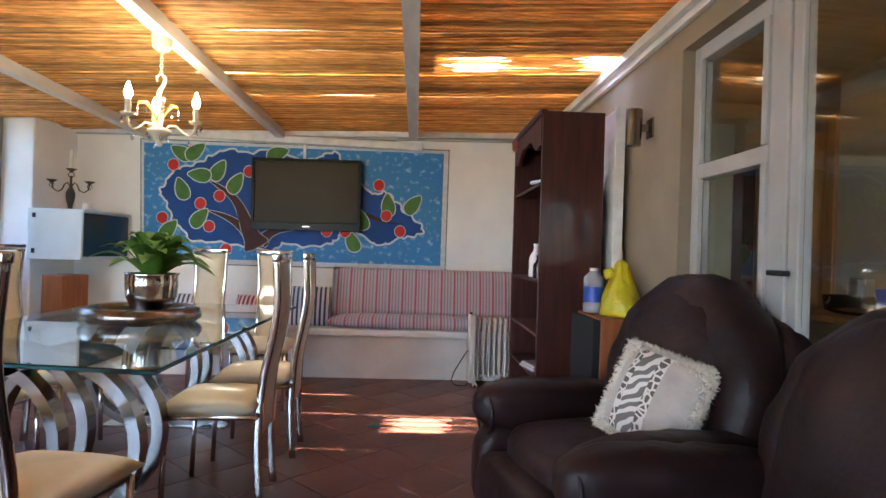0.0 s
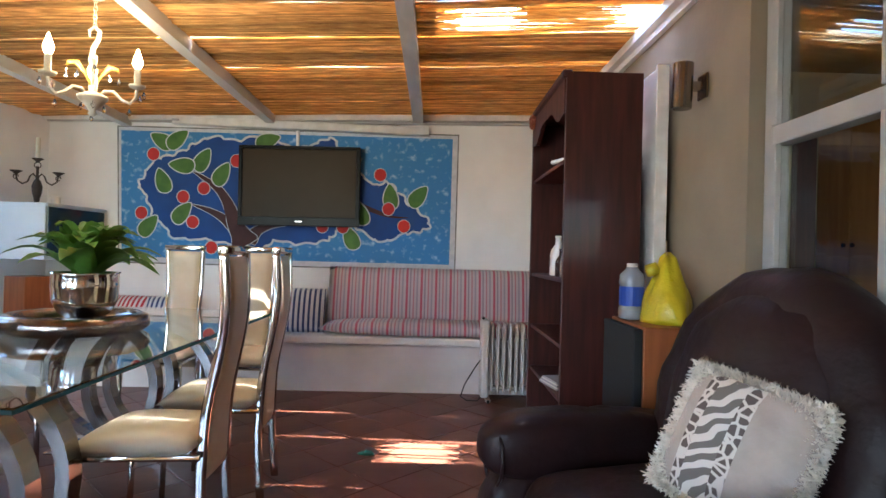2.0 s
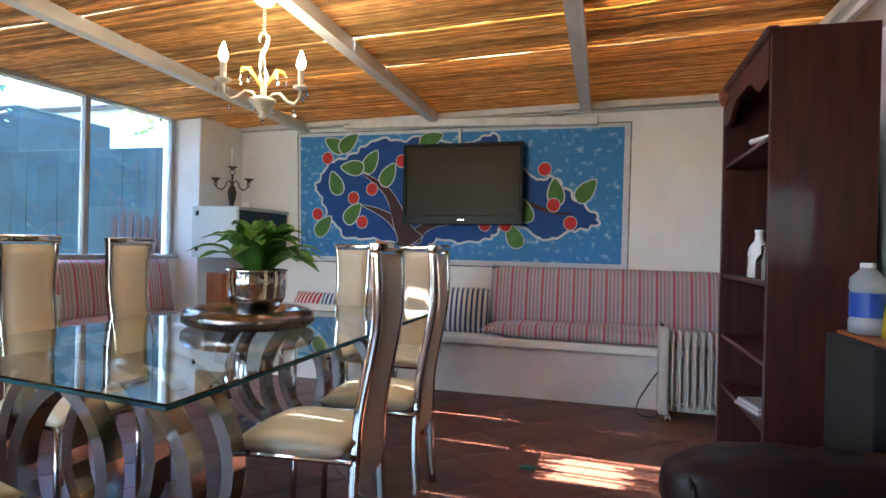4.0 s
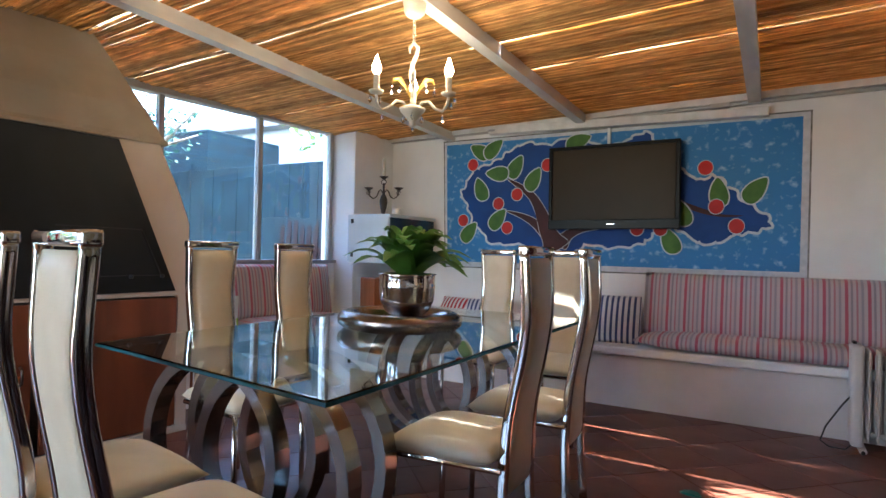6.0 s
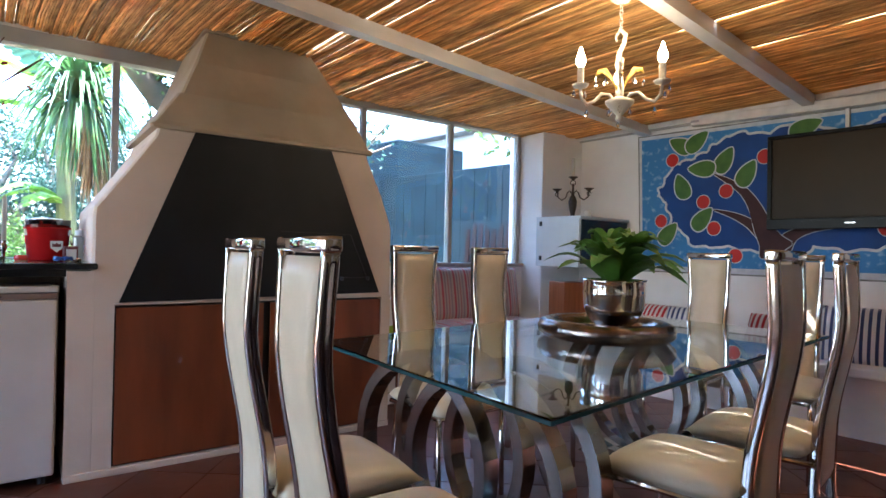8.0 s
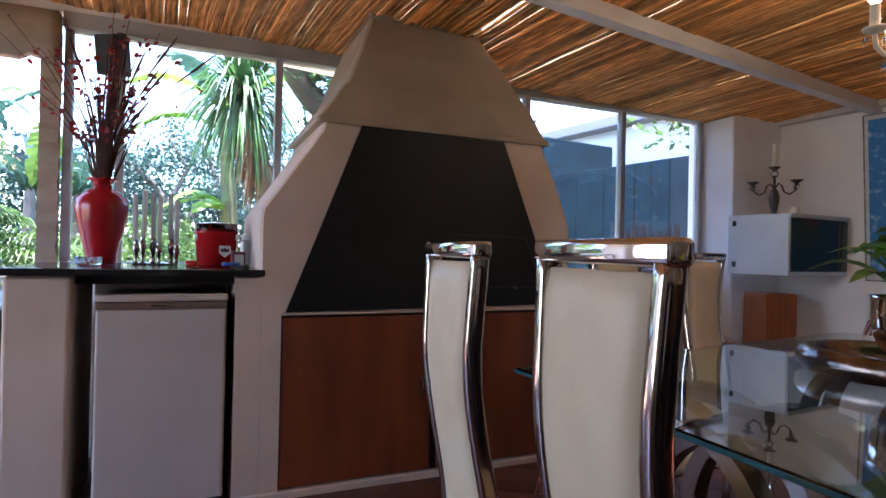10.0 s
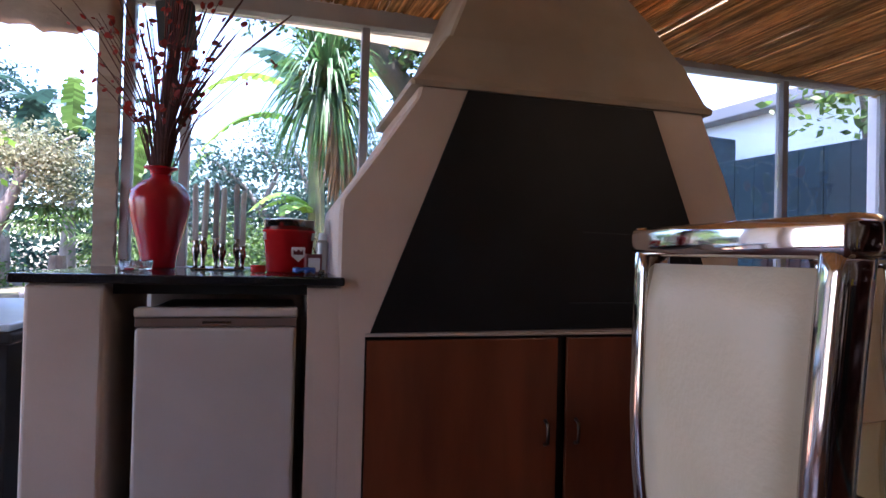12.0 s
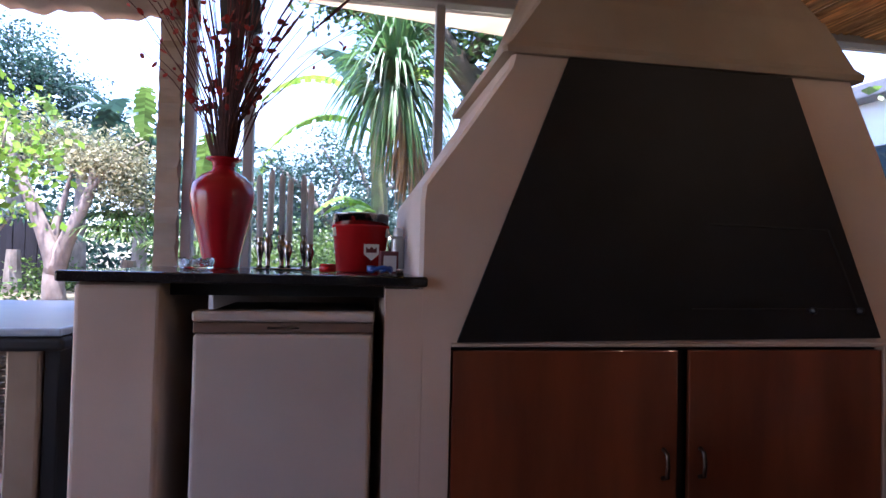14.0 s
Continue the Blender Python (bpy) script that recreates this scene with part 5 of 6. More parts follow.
for k, (dx, zt) in enumerate(((-0.145, 0.265), (0.0, 0.37), (0.145, 0.265))):
    if dx:
        sgn = 1 if dx > 0 else -1
        part("arm", tube(bmesh.new(), [(0, 0, 0.215), (sgn * 0.03, 0, 0.25), (sgn * 0.05, 0, 0.23), (sgn * 0.065, 0, 0.185), (sgn * 0.10, 0, 0.165), (sgn * 0.135, 0, 0.19), (sgn * 0.145, 0, 0.24)], 0.006, 8), IRON, cb, smooth=True)
        part("scroll", tube(bmesh.new(), [(sgn * 0.145 + 0.018 * math.cos(t), 0, 0.22 + 0.018 * math.sin(t)) for t in [i * 0.6 for i in range(10)]], 0.004, 6), IRON, cb)
    else:
        part("scroll", tube(bmesh.new(), [(0.024 * math.cos(t), 0, 0.32 + 0.024 * math.sin(t)) for t in [i * 0.7 for i in range(10)]], 0.004, 6, closed=False), IRON, cb)
    part("drip_cup", lathe(bmesh.new(), [(0.008, zt - 0.03), (0.02, zt - 0.015), (0.042, zt), (0.044, zt + 0.004), (0.03, zt + 0.002)], 16, pose(dx, 0, 0)), IRON, cb, smooth=True)
part("candle", lathe(bmesh.new(), [(0.016, 0.37), (0.016, 0.54), (0.008, 0.545)], 14), material("pale_wax", (0.62, 0.60, 0.52), 0.5), cb, "tall pale candle")
cd = part("candle", lathe(bmesh.new(), [(0.032, 0), (0.035, 0.004), (0.035, 0.07), (0.028, 0.074), (0.02, 0.068)], 20), material("white_wax", (0.72, 0.71, 0.68), 0.45), smooth=True)
cd.matrix_world = pose(-2.98, 5.38, 1.437)
tagged(cd, "short white pillar candle on the steel cabinet", "candle")
ws = thing("small_speaker", "orange wood veneer bookshelf speaker on the corner bench", "speaker", pose(-3.21, 5.30, 0.447, 0, 0, -25))
part("cabinet", mbox(0, -0.10, 0, 0.27, 0.14, 0.42, 0.005), ORANGE_WOOD, ws)
part("front", mbox(-0.018, -0.095, 0.005, -0.001, 0.135, 0.415, 0.004), material("pale_front", (0.6, 0.56, 0.5), 0.5), ws, "pale front baffle")
cn = part("conduit", tube(bmesh.new(), [(-3.33, 5.745, 1.44), (-3.33, 5.745, 2.20)], 0.012, 8), material("grey_pipe", (0.5, 0.5, 0.49), 0.5))
structure(cn, "grey vertical cable pipe in the wall corner", "pipe")
# carton on the side bench
ct = thing("carton", "white and green printed carton on the side bench", "box", LEFT @ pose(0.38, 2.48, 0.447, 0, 0, -6))
part("carton_body", mbox(-0.09, 0, 0, 0.12, 0.42, 0.31, 0.003), material("white_card", (0.66, 0.67, 0.65), 0.6, color2=(0.6, 0.61, 0.59), scale=5), ct)
part("green_print", prism(bmesh.new(), [(0.002, 0.002), (0.418, 0.002), (0.418, 0.15), (0.25, 0.12), (0.12, 0.13), (0.002, 0.10)], 0.1205, 0.1215, MF), material("lime_print", (0.26, 0.42, 0.02), 0.5), ct, "lime green lower print")
part("device_picture", prism(bmesh.new(), [(0.20, 0.07), (0.33, 0.05), (0.38, 0.07), (0.38, 0.19), (0.26, 0.19), (0.20, 0.17)], 0.1217, 0.1225, MF), BLACK, ct)
part("lamp_picture", prism(bmesh.new(), [(0.15, 0.21), (0.18, 0.22), (0.19, 0.26), (0.165, 0.27), (0.16, 0.24)], 0.1217, 0.1225, MF), STEEL, ct)
part("end_bolster", mbox(0.07, 2.275, 0.0, 0.62, 2.345, 0.62, 0.01), WHITE_WALL, bench, m=LEFT)

# ---- things on the granite counter ----
ZC = 1.023
vase = thing("vase", "tall glossy red vase on the granite counter", "vase", LEFT @ pose(0.30, -0.045, ZC))
part("body", lathe(bmesh.new(), [(0.062, 0), (0.066, 0.006), (0.068, 0.03), (0.082, 0.10), (0.107, 0.20), (0.118, 0.27), (0.112, 0.315), (0.08, 0.35), (0.045, 0.368), (0.040, 0.385), (0.036, 0.386), (0.036, 0.37)], 40), RED_GLAZE, vase, smooth=True)
part("rim", lathe(bmesh.new(), [(0.0355, 0.384), (0.0402, 0.3855), (0.042, 0.40), (0.058, 0.407), (0.066, 0.412), (0.066, 0.417), (0.055, 0.416), (0.037, 0.405), (0.0355, 0.388)], 40), RED_GLAZE, vase, "flared red lip", smooth=True)
STEMC = material("dried_stem", (0.10, 0.03, 0.022), 0.7, color2=(0.06, 0.018, 0.014), scale=30)
PETAL = material("dried_red_petal", (0.42, 0.045, 0.025), 0.6, color2=(0.22, 0.018, 0.018), scale=20, island=0.4, subs=0.35)
rnd = random.Random(21)
dried = thing("dried_flowers", "tall spray of dried dark red seed stems in the vase", "dried flowers", LEFT @ pose(0.30, -0.045, ZC + 0.39))
for i in range(100):
    a, sp_ = rnd.uniform(0, 6.283), rnd.random() ** 1.3
    h = rnd.uniform(0.25, 0.50) if i < 45 else rnd.uniform(0.45, 0.74)
    dxy = Vector((math.cos(a), math.sin(a), 0)) * (0.07 + 0.36 * sp_) * (h / 0.5)
    pts = [Vector((math.cos(a) * 0.02, math.sin(a) * 0.02, -0.05)), dxy * 0.25 + Vector((0, 0, h * 0.4)), dxy * 0.62 + Vector((0, 0, h * 0.75)), dxy + Vector((0, 0, h))]
    st = part("stem", tube(bmesh.new(), pts, [0.0028, 0.0024, 0.002, 0.0013], 5), STEMC, dried)
    for k in range(rnd.randrange(2, 6) if sp_ > 0.12 else 0):
        bm = bmesh.new()
        t = rnd.uniform(0.6, 1.0)
        p = pts[2].lerp(pts[3], (t - 0.6) / 0.4) + Vector((rnd.uniform(-1, 1), rnd.uniform(-1, 1), rnd.uniform(-0.5, 1))) * 0.018
        rr = rnd.uniform(0.009, 0.019)
        u = Vector((rnd.uniform(-1, 1), rnd.uniform(-1, 1), rnd.uniform(-1, 1))).normalized()
        w = u.orthogonal().normalized()
        x_ = u.cross(w)
        vs = [bm.verts.new(p + (w * math.cos(q) * rr + x_ * math.sin(q) * rr * 0.75)) for q in [j * math.pi / 3.5 for j in range(7)]]
        bm.faces.new(vs)
        part("petal", bm, PETAL, st)
    if i % 9 == 0:
        part("seed_head", tube(bmesh.new(), [pts[2], pts[2].lerp(pts[3], 0.5), pts[3]], [0.003, 0.0065, 0.0025], 7), STEMC, st)
bt_ = material("bundle_stem", (0.06, 0.016, 0.022), 0.8, color2=(0.12, 0.03, 0.03), scale=25)
for i in range(26):
    a, r = rnd.uniform(0, 6.283), rnd.uniform(0, 0.05)
    part("stem", tube(bmesh.new(), [(0.01 * math.cos(a), 0.01 * math.sin(a), -0.05), (r * math.cos(a) * 0.8, 0.03 + r * math.sin(a) * 0.8, 0.35), (r * math.cos(a), 0.055 + r * math.sin(a), 0.72)], [0.0035, 0.003, 0.0025], 5), bt_, dried)
bs = thing("wall_speaker", "small black speaker hung under the window head", "speaker", LEFT @ pose(0.12, -0.03, 2.10, 0, 8, -30))
part("cabinet", mbox(-0.05, -0.06, -0.10, 0.06, 0.06, 0.10, 0.006), BLACK, bs)
part("grille", mbox(0.061, -0.055, -0.095, 0.07, 0.055, 0.095, 0.004), BOARD, bs)
part("bracket", mbox(-0.10, -0.012, 0.02, -0.05, 0.012, 0.13, 0.003), BLACK, bs)

ash = thing("ashtray", "cut glass ashtray on the granite counter", "ashtray", LEFT @ pose(0.62, -0.055, ZC))
bm = bmesh.new()
lathe(bm, [(0.042, 0), (0.052, 0.006), (0.056, 0.034), (0.050, 0.036), (0.042, 0.012), (0.01, 0.010)], 24)
for v in bm.verts:
    if v.co.z > 0.03:
        v.co.z += 0.004 * math.cos(12 * math.atan2(v.co.y, v.co.x))
part("dish", bm, CRYSTAL, ash)

cs = thing("candle_holder", "sculpted pewter holder with tall white candles on the counter", "candle holder", LEFT @ pose(0.42, 0.20, ZC))
WAX = material("white_taper", (0.70, 0.69, 0.66), 0.4, color2=(0.64, 0.63, 0.6), scale=6, subs=0.6)
part("base", mbox(-0.035, -0.10, 0, 0.035, 0.10, 0.008, 0.003), STEEL, cs)
for y, x, h, lean in ((-0.085, 0.0, 0.12, 2), (-0.055, 0.02, 0.14, -2), (-0.01, -0.01, 0.13, 1), (0.015, 0.02, 0.11, -1), (0.07, -0.015, 0.13, 2), (0.092, 0.01, 0.10, 0)):
    f = part("figure", lathe(bmesh.new(), [(0.013, 0.006), (0.007, 0.02), (0.010, h * 0.4), (0.017, h * 0.62), (0.014, h * 0.8), (0.009, h * 0.86), (0.014, h * 0.95), (0.011, h)], 12, pose(x, y, 0, 0, lean, 0)), STEEL, cs, smooth=True)
    part("candle", lathe(bmesh.new(), [(0.0115, h - 0.01), (0.011, h + 0.21), (0.004, h + 0.225)], 12, pose(x, y, 0, lean * 0.6, lean * 0.5, 0)), WAX, f, "tall white taper candle")

bk = thing("ice_bucket", "red enamel ice bucket with a white crest on the counter", "bucket", LEFT @ pose(0.46, 0.475, ZC))
REDM = material("red_enamel", (0.42, 0.012, 0.012), 0.22, color2=(0.34, 0.01, 0.01), scale=5)
part("body", lathe(bmesh.new(), [(0.085, 0), (0.087, 0.004), (0.103, 0.16), (0.106, 0.163), (0.106, 0.169)], 36), REDM, bk, smooth=True)
part("rim", lathe(bmesh.new(), [(0.101, 0.168), (0.101, 0.205), (0.105, 0.208), (0.099, 0.211), (0.09, 0.205)], 36), STEEL, bk, smooth=True)
part("lid", lathe(bmesh.new(), [(0.09, 0.205), (0.06, 0.216), (0.01, 0.22)], 30), material("brushed_lid", (0.72, 0.71, 0.70), 0.38, 1.0), bk, smooth=True)
for s_ in (-1, 1):
    part("handle_plate", mbox(0.02, s_ * 0.088 - 0.012, 0.128, 0.05, s_ * 0.088 + 0.012, 0.16, 0.006), CERAMIC, bk)
part("bail", tube(bmesh.new(), [(0.03, 0.10, 0.145), (0.07, 0.112, 0.12), (0.075, 0.11, 0.09), (0.05, 0.105, 0.08), (0.03, 0.10, 0.10)], 0.004, 6), STEEL, bk)
cr = part("crest", prism(bmesh.new(), [(0.01, 0.10), (0.063, 0.10), (0.063, 0.065), (0.037, 0.042), (0.01, 0.065)], 0.0945, 0.0995, MF), CERAMIC, bk, "white shield crest")
part("crest_mark", prism(bmesh.new(), [(0.018, 0.07), (0.055, 0.07), (0.055, 0.09), (0.046, 0.082), (0.037, 0.092), (0.028, 0.082), (0.018, 0.09)], 0.0995, 0.101, MF), material("dark_red_mark", (0.10, 0.01, 0.01), 0.5), cr)
dishr = part("red_lid", lathe(bmesh.new(), [(0.024, 0), (0.028, 0.003), (0.028, 0.026), (0.022, 0.028)], 20), material("red_plastic", (0.5, 0.015, 0.012), 0.25), smooth=True)
dishr.matrix_world = LEFT @ pose(0.62, 0.365, ZC)
tagged(dishr, "small red plastic lid on the counter", "lid")
tin = thing("small_box", "small maroon and clear box on the counter", "box", LEFT @ pose(0.66, 0.565, ZC, 0, 0, 10))
part("body", mbox(-0.02, -0.03, 0, 0.02, 0.03, 0.075, 0.003), material("maroon_card", (0.12, 0.02, 0.025), 0.35), tin)
part("window", mbox(0.0205, -0.022, 0.008, 0.0225, 0.022, 0.06, 0.001), GREYM, tin)
spray = thing("spray_can", "small grey spray can standing by the hood", "can", LEFT @ pose(0.55, 0.605, ZC))
part("body", lathe(bmesh.new(), [(0.022, 0), (0.024, 0.003), (0.024, 0.12), (0.016, 0.132)], 20), material("grey_can", (0.30, 0.32, 0.33), 0.3, 0.5), spray, smooth=False)
part("cap", lathe(bmesh.new(), [(0.017, 0.13), (0.017, 0.155), (0.012, 0.16)], 16), GREYM, spray)
BLUEP = material("blue_plastic", (0.02, 0.06, 0.28), 0.3)
lead = thing("dog_leash", "coiled blue cord lying on the counter edge", "cord", LEFT @ pose(0.78, 0.53, ZC))
part("cord", tube(bmesh.new(), [((0.03 + 0.004 * math.sin(3 * t)) * math.cos(t), (0.04 + 0.005 * math.cos(2 * t)) * math.sin(t), 0.009 + 0.012 * abs(math.sin(1.7 * t))) for t in [i * 0.35 for i in range(36)]], 0.007, 6), BLUEP, lead, smooth=True)
part("clip", mbox(-0.01, 0.05, 0, 0.012, 0.075, 0.018, 0.004), STEEL, lead)

# ---- canvas blind beside the garden opening ----
CANVAS = material("beige_canvas", (0.36, 0.29, 0.215), 0.9, color2=(0.28, 0.22, 0.16), scale=6, bump=0.5, bump_scale=12, stretch=(1, 1, 2))
cv = thing("canvas_blind", "gathered beige canvas blind rolled up over the garden opening", "blind", LEFT)
bm = bmesh.new()
rings = []
for i in range(40):
    z = 0.9 + (2.2 - 0.9) * i / 39
    w = 0.006 * math.sin(i * 1.9) + 0.004 * math.sin(i * 0.7)
    rings.append([(0.02 + w, -0.365 + w * .5, z), (0.05 + w, -0.365, z), (0.055 + w, -0.275 + w, z), (0.02 + w, -0.275, z)])
loft(bm, rings)
part("side_strip", bm, CANVAS, cv)
bm = bmesh.new()
rings = []
for i in range(40):
    v = -2.0 + 1.72 * i / 39
    d_ = 0.012 * math.sin(i * 0.9) + 0.01 * math.sin(i * 2.3)
    rings.append([(0.0, v, 2.30), (0.09, v, 2.30), (0.10, v, 2.16), (0.08, v, 2.06 + d_), (0.03, v, 2.05 + d_), (0.0, v, 2.12)])
loft(bm, rings)
part("rolled_top", bm, CANVAS, cv, smooth=True)

# ---- grill table on the patio ----
gr = thing("patio_table", "dark patio table with bronze legs, sky reflection coloured into its top", "table", LEFT @ pose(0.32, -0.88, 0))
BRONZE = material("bronze_paint", (0.42, 0.33, 0.24), 0.35, 0.3, color2=(0.34, 0.26, 0.18), scale=5)
# the top's pale blue is sky reflection and sunlight put into the colour
part("top", mbox(-0.55, -0.8, 0.83, 0.50, 0.52, 0.855, 0.008), material("sky_reflecting_top", (0.44, 0.54, 0.62), 0.25, color2=(0.36, 0.46, 0.55), scale=3), gr)
part("top_rim", mbox(-0.56, -0.81, 0.79, 0.51, 0.53, 0.829, 0.012, 3), BLACK, gr)
for x, y in ((0.42, 0.40), (-0.48, 0.40), (0.42, -0.72), (-0.48, -0.72)):
    part("leg", mbox(x - 0.05, y - 0.035, 0, x + 0.05, y + 0.055, 0.79, 0.008), BRONZE, gr)
part("side_panel", mbox(-0.05, 0.46, 0.05, 0.46, 0.50, 0.79, 0.004), BLACK, gr)
wk = thing("wicker_chair", "pale grey woven wicker chair pushed under the patio table", "chair", LEFT @ pose(-0.30, -0.95, 0))
WICK = material("grey_wicker", (0.34, 0.28, 0.21), 0.8, color2=(0.15, 0.12, 0.09), scale=60, bump=0.8, bump_scale=90)
for i in range(14):
    part("weave", tube(bmesh.new(), [(-0.26, -0.28, 0.34 + 0.026 * i), (0.2, -0.30 - 0.006 * (i % 2), 0.34 + 0.026 * i), (0.28, 0, 0.34 + 0.026 * i), (0.2, 0.30 + 0.006 * (i % 2), 0.34 + 0.026 * i), (-0.26, 0.28, 0.34 + 0.026 * i)], 0.013, 6), WICK, wk)
part("seat", mbox(-0.27, -0.28, 0.28, 0.25, 0.28, 0.34, 0.02), WICK, wk)
for x in (-0.22, 0.22):
    for y in (-0.24, 0.24):
        part("leg", tube(bmesh.new(), [(x, y, 0), (x, y, 0.29)], 0.02, 8), WICK, wk)

# ---- garden ----
structure(part("ground", mbox(-160, -160, -0.4, 160, 160, -0.13), material("garden_soil", (0.16, 0.12, 0.075), 0.95, color2=(0.07, 0.09, 0.03), scale=0.8, bump=0.6, bump_scale=8)), "dry garden soil with patches of grass", "ground")
structure(part("patio", mbox(-7.2, -6.0, -0.129, -4.0, 1.0, -0.02), material("patio_tile", (0.36, 0.19, 0.12), 0.7, color2=(0.26, 0.13, 0.08), scale=3)), "terracotta patio outside the opening", "patio")
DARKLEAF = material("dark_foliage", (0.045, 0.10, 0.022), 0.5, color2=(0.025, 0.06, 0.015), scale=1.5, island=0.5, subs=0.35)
# lighter leaf tone with the sunlight put into its colour
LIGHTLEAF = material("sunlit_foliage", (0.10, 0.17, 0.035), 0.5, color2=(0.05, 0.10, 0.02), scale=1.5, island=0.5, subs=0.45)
PALELEAF = material("pale_blossom_foliage", (0.27, 0.26, 0.15), 0.6, color2=(0.13, 0.15, 0.07), scale=2, island=0.5, subs=0.4)
BRIGHTLEAF = material("bright_leaf", (0.20, 0.34, 0.04), 0.42, color2=(0.12, 0.24, 0.03), scale=1.5, island=0.45, subs=0.5)
# bluish haze of the garden background is put into this leaf colour
BLUELEAF = material("haze_blue_foliage", (0.035, 0.085, 0.060), 0.5, color2=(0.020, 0.050, 0.042), scale=1.5, island=0.4, subs=0.35)
BARK = material("grey_bark", (0.26, 0.22, 0.18), 0.9, color2=(0.13, 0.105, 0.085), scale=9, bump=0.9, bump_scale=25, stretch=(1, 1, 0.5))


def leaf_cloud(blobs, count, size, seed, long=1.6):
    """Many single leaves, gathered in clumps round the given centres (x, y, z, radius)."""
    r = random.Random(seed)
    vs, fs = [], []
    tw = [b[3] ** 2 for b in blobs]
    clumps = []
    for k in range(max(12, count // 45)):
        b = r.choices(blobs, tw)[0]
        d = Vector((r.gauss(0, 1), r.gauss(0, 1), r.gauss(0, 1))).normalized() * b[3] * r.random() ** 0.45
        clumps.append(Vector(b[:3]) + Vector((d.x, d.y, d.z * 0.85)))
    for k in range(count):
        c = r.choice(clumps)
        p = c + Vector((r.gauss(0, 1), r.gauss(0, 1), r.gauss(0, 0.8))) * size * 3.2
        s = size * r.uniform(0.6, 1.3)
        u = Vector((r.uniform(-1, 1), r.uniform(-1, 1), r.uniform(-0.9, 0.4))).normalized()
        w = u.cross(Vector((r.uniform(-1, 1), r.uniform(-1, 1), r.uniform(-1, 1)))).normalized()
        i = len(vs)
        vs += [p, p + u * s * long * 0.5 + w * s * 0.45, p + u * s * long, p + u * s * long * 0.5 - w * s * 0.45]
        fs.append((i, i + 1, i + 2, i + 3))
    me = bpy.data.meshes.new("crown")
    me.from_pydata(vs, [], fs)
    return me


def add_mesh(name, me, mat, parent):
    me.materials.append(mat)
    ob = new(name, me)
    ob.parent = parent
    return ob


def tree(name, base, trunks, blobs, count, size, mat, seed, label, long=1.6):
    t = thing(name, label, "tree")
    for pts, r0 in trunks:
        n = len(pts)
        fine = []
        for i in range(n - 1):
            for k in range(4):
                q = Vector(pts[i]).lerp(Vector(pts[i + 1]), k / 4)
                fine.append(q + Vector((noise.noise(q * 2), noise.noise(q * 2 + Vector((5, 0, 0))), 0)) * r0 * 0.6)
        fine.append(Vector(pts[-1]))
        part("trunk", tube(bmesh.new(), fine, [r0 * (1 - 0.72 * i / (len(fine) - 1)) for i in range(len(fine))], 10), BARK, t, smooth=True)
    add_mesh("crown", leaf_cloud(blobs, count, size, seed, long), mat, t)
    return t


BED = 0.55   # height of the raised garden bed
bm = bmesh.new()
loft(bm, [[(-60, y, -0.129), (-7.75, y, -0.129), (-8.0, y, BED - 0.15), (-8.35, y, BED), (-60, y, BED + 0.1)] for y in (-40, 40)])
structure(part("garden_bed", bm, material("bed_soil", (0.12, 0.09, 0.06), 0.95, color2=(0.05, 0.06, 0.025), scale=2.5, bump=0.8, bump_scale=14)), "raised bed of dark soil and leaf litter", "ground")
# forked blossom tree by the opening
tree("tree", (0, 0, 0), [([(-8.5, -0.98, BED - 0.05), (-8.5, -1.00, 0.92), (-8.5, -1.12, 1.3), (-8.55, -1.30, 1.75), (-8.6, -1.5, 2.3)], 0.12), ([(-8.5, -1.0, 0.85), (-8.45, -0.86, 1.25), (-8.45, -0.74, 1.7), (-8.5, -0.70, 2.1)], 0.105), ([(-8.5, -1.05, 1.1), (-8.6, -1.0, 1.5), (-8.7, -0.95, 2.0)], 0.06), ([(-8.45, -0.74, 1.7), (-8.5, -0.45, 2.1), (-8.5, -0.2, 2.3)], 0.04)],
     [(-8.6, -0.62, 2.10, 0.42), (-8.5, -0.28, 2.0, 0.36), (-8.5, -0.35, 1.7, 0.28), (-8.7, -1.0, 2.2, 0.35), (-8.7, -1.5, 2.3, 0.35)], 8000, 0.030, PALELEAF, 31, "forked grey-barked tree with pale sunlit blossom")
tree("small_tree", (0, 0, 0), [([(-5.8, -0.75, -0.13), (-5.8, -0.66, 0.8), (-5.8, -0.5, 1.4), (-5.8, -0.45, 1.9)], 0.025), ([(-5.8, -0.6, 1.0), (-5.8, -0.4, 1.3)], 0.014)], [(-5.8, -0.44, 1.84, 0.17), (-5.8, -0.32, 1.62, 0.16), (-5.8, -0.45, 1.35, 0.17), (-5.8, -0.55, 1.62, 0.24), (-5.8, -0.8, 1.7, 0.3)], 620, 0.042, BRIGHTLEAF, 32, "young tree with broad bright green leaves", 1.5)
tree("tree", (0, 0, 0), [([(-12.5, -3.0, 0.5), (-12.5, -2.8, 2.5), (-12.4, -2.3, 4)], 0.18), ([(-12.5, -2.8, 2.5), (-12.4, -3.5, 3.9)], 0.1)], [(-12.3, -2.9, 4.0, 0.8), (-12.2, -2.1, 3.6, 0.6), (-12.4, -3.6, 3.5, 0.9), (-12.2, -2.6, 2.9, 0.6)], 15000, 0.045, BLUELEAF, 33, "broad bluish green tree behind the garden path")
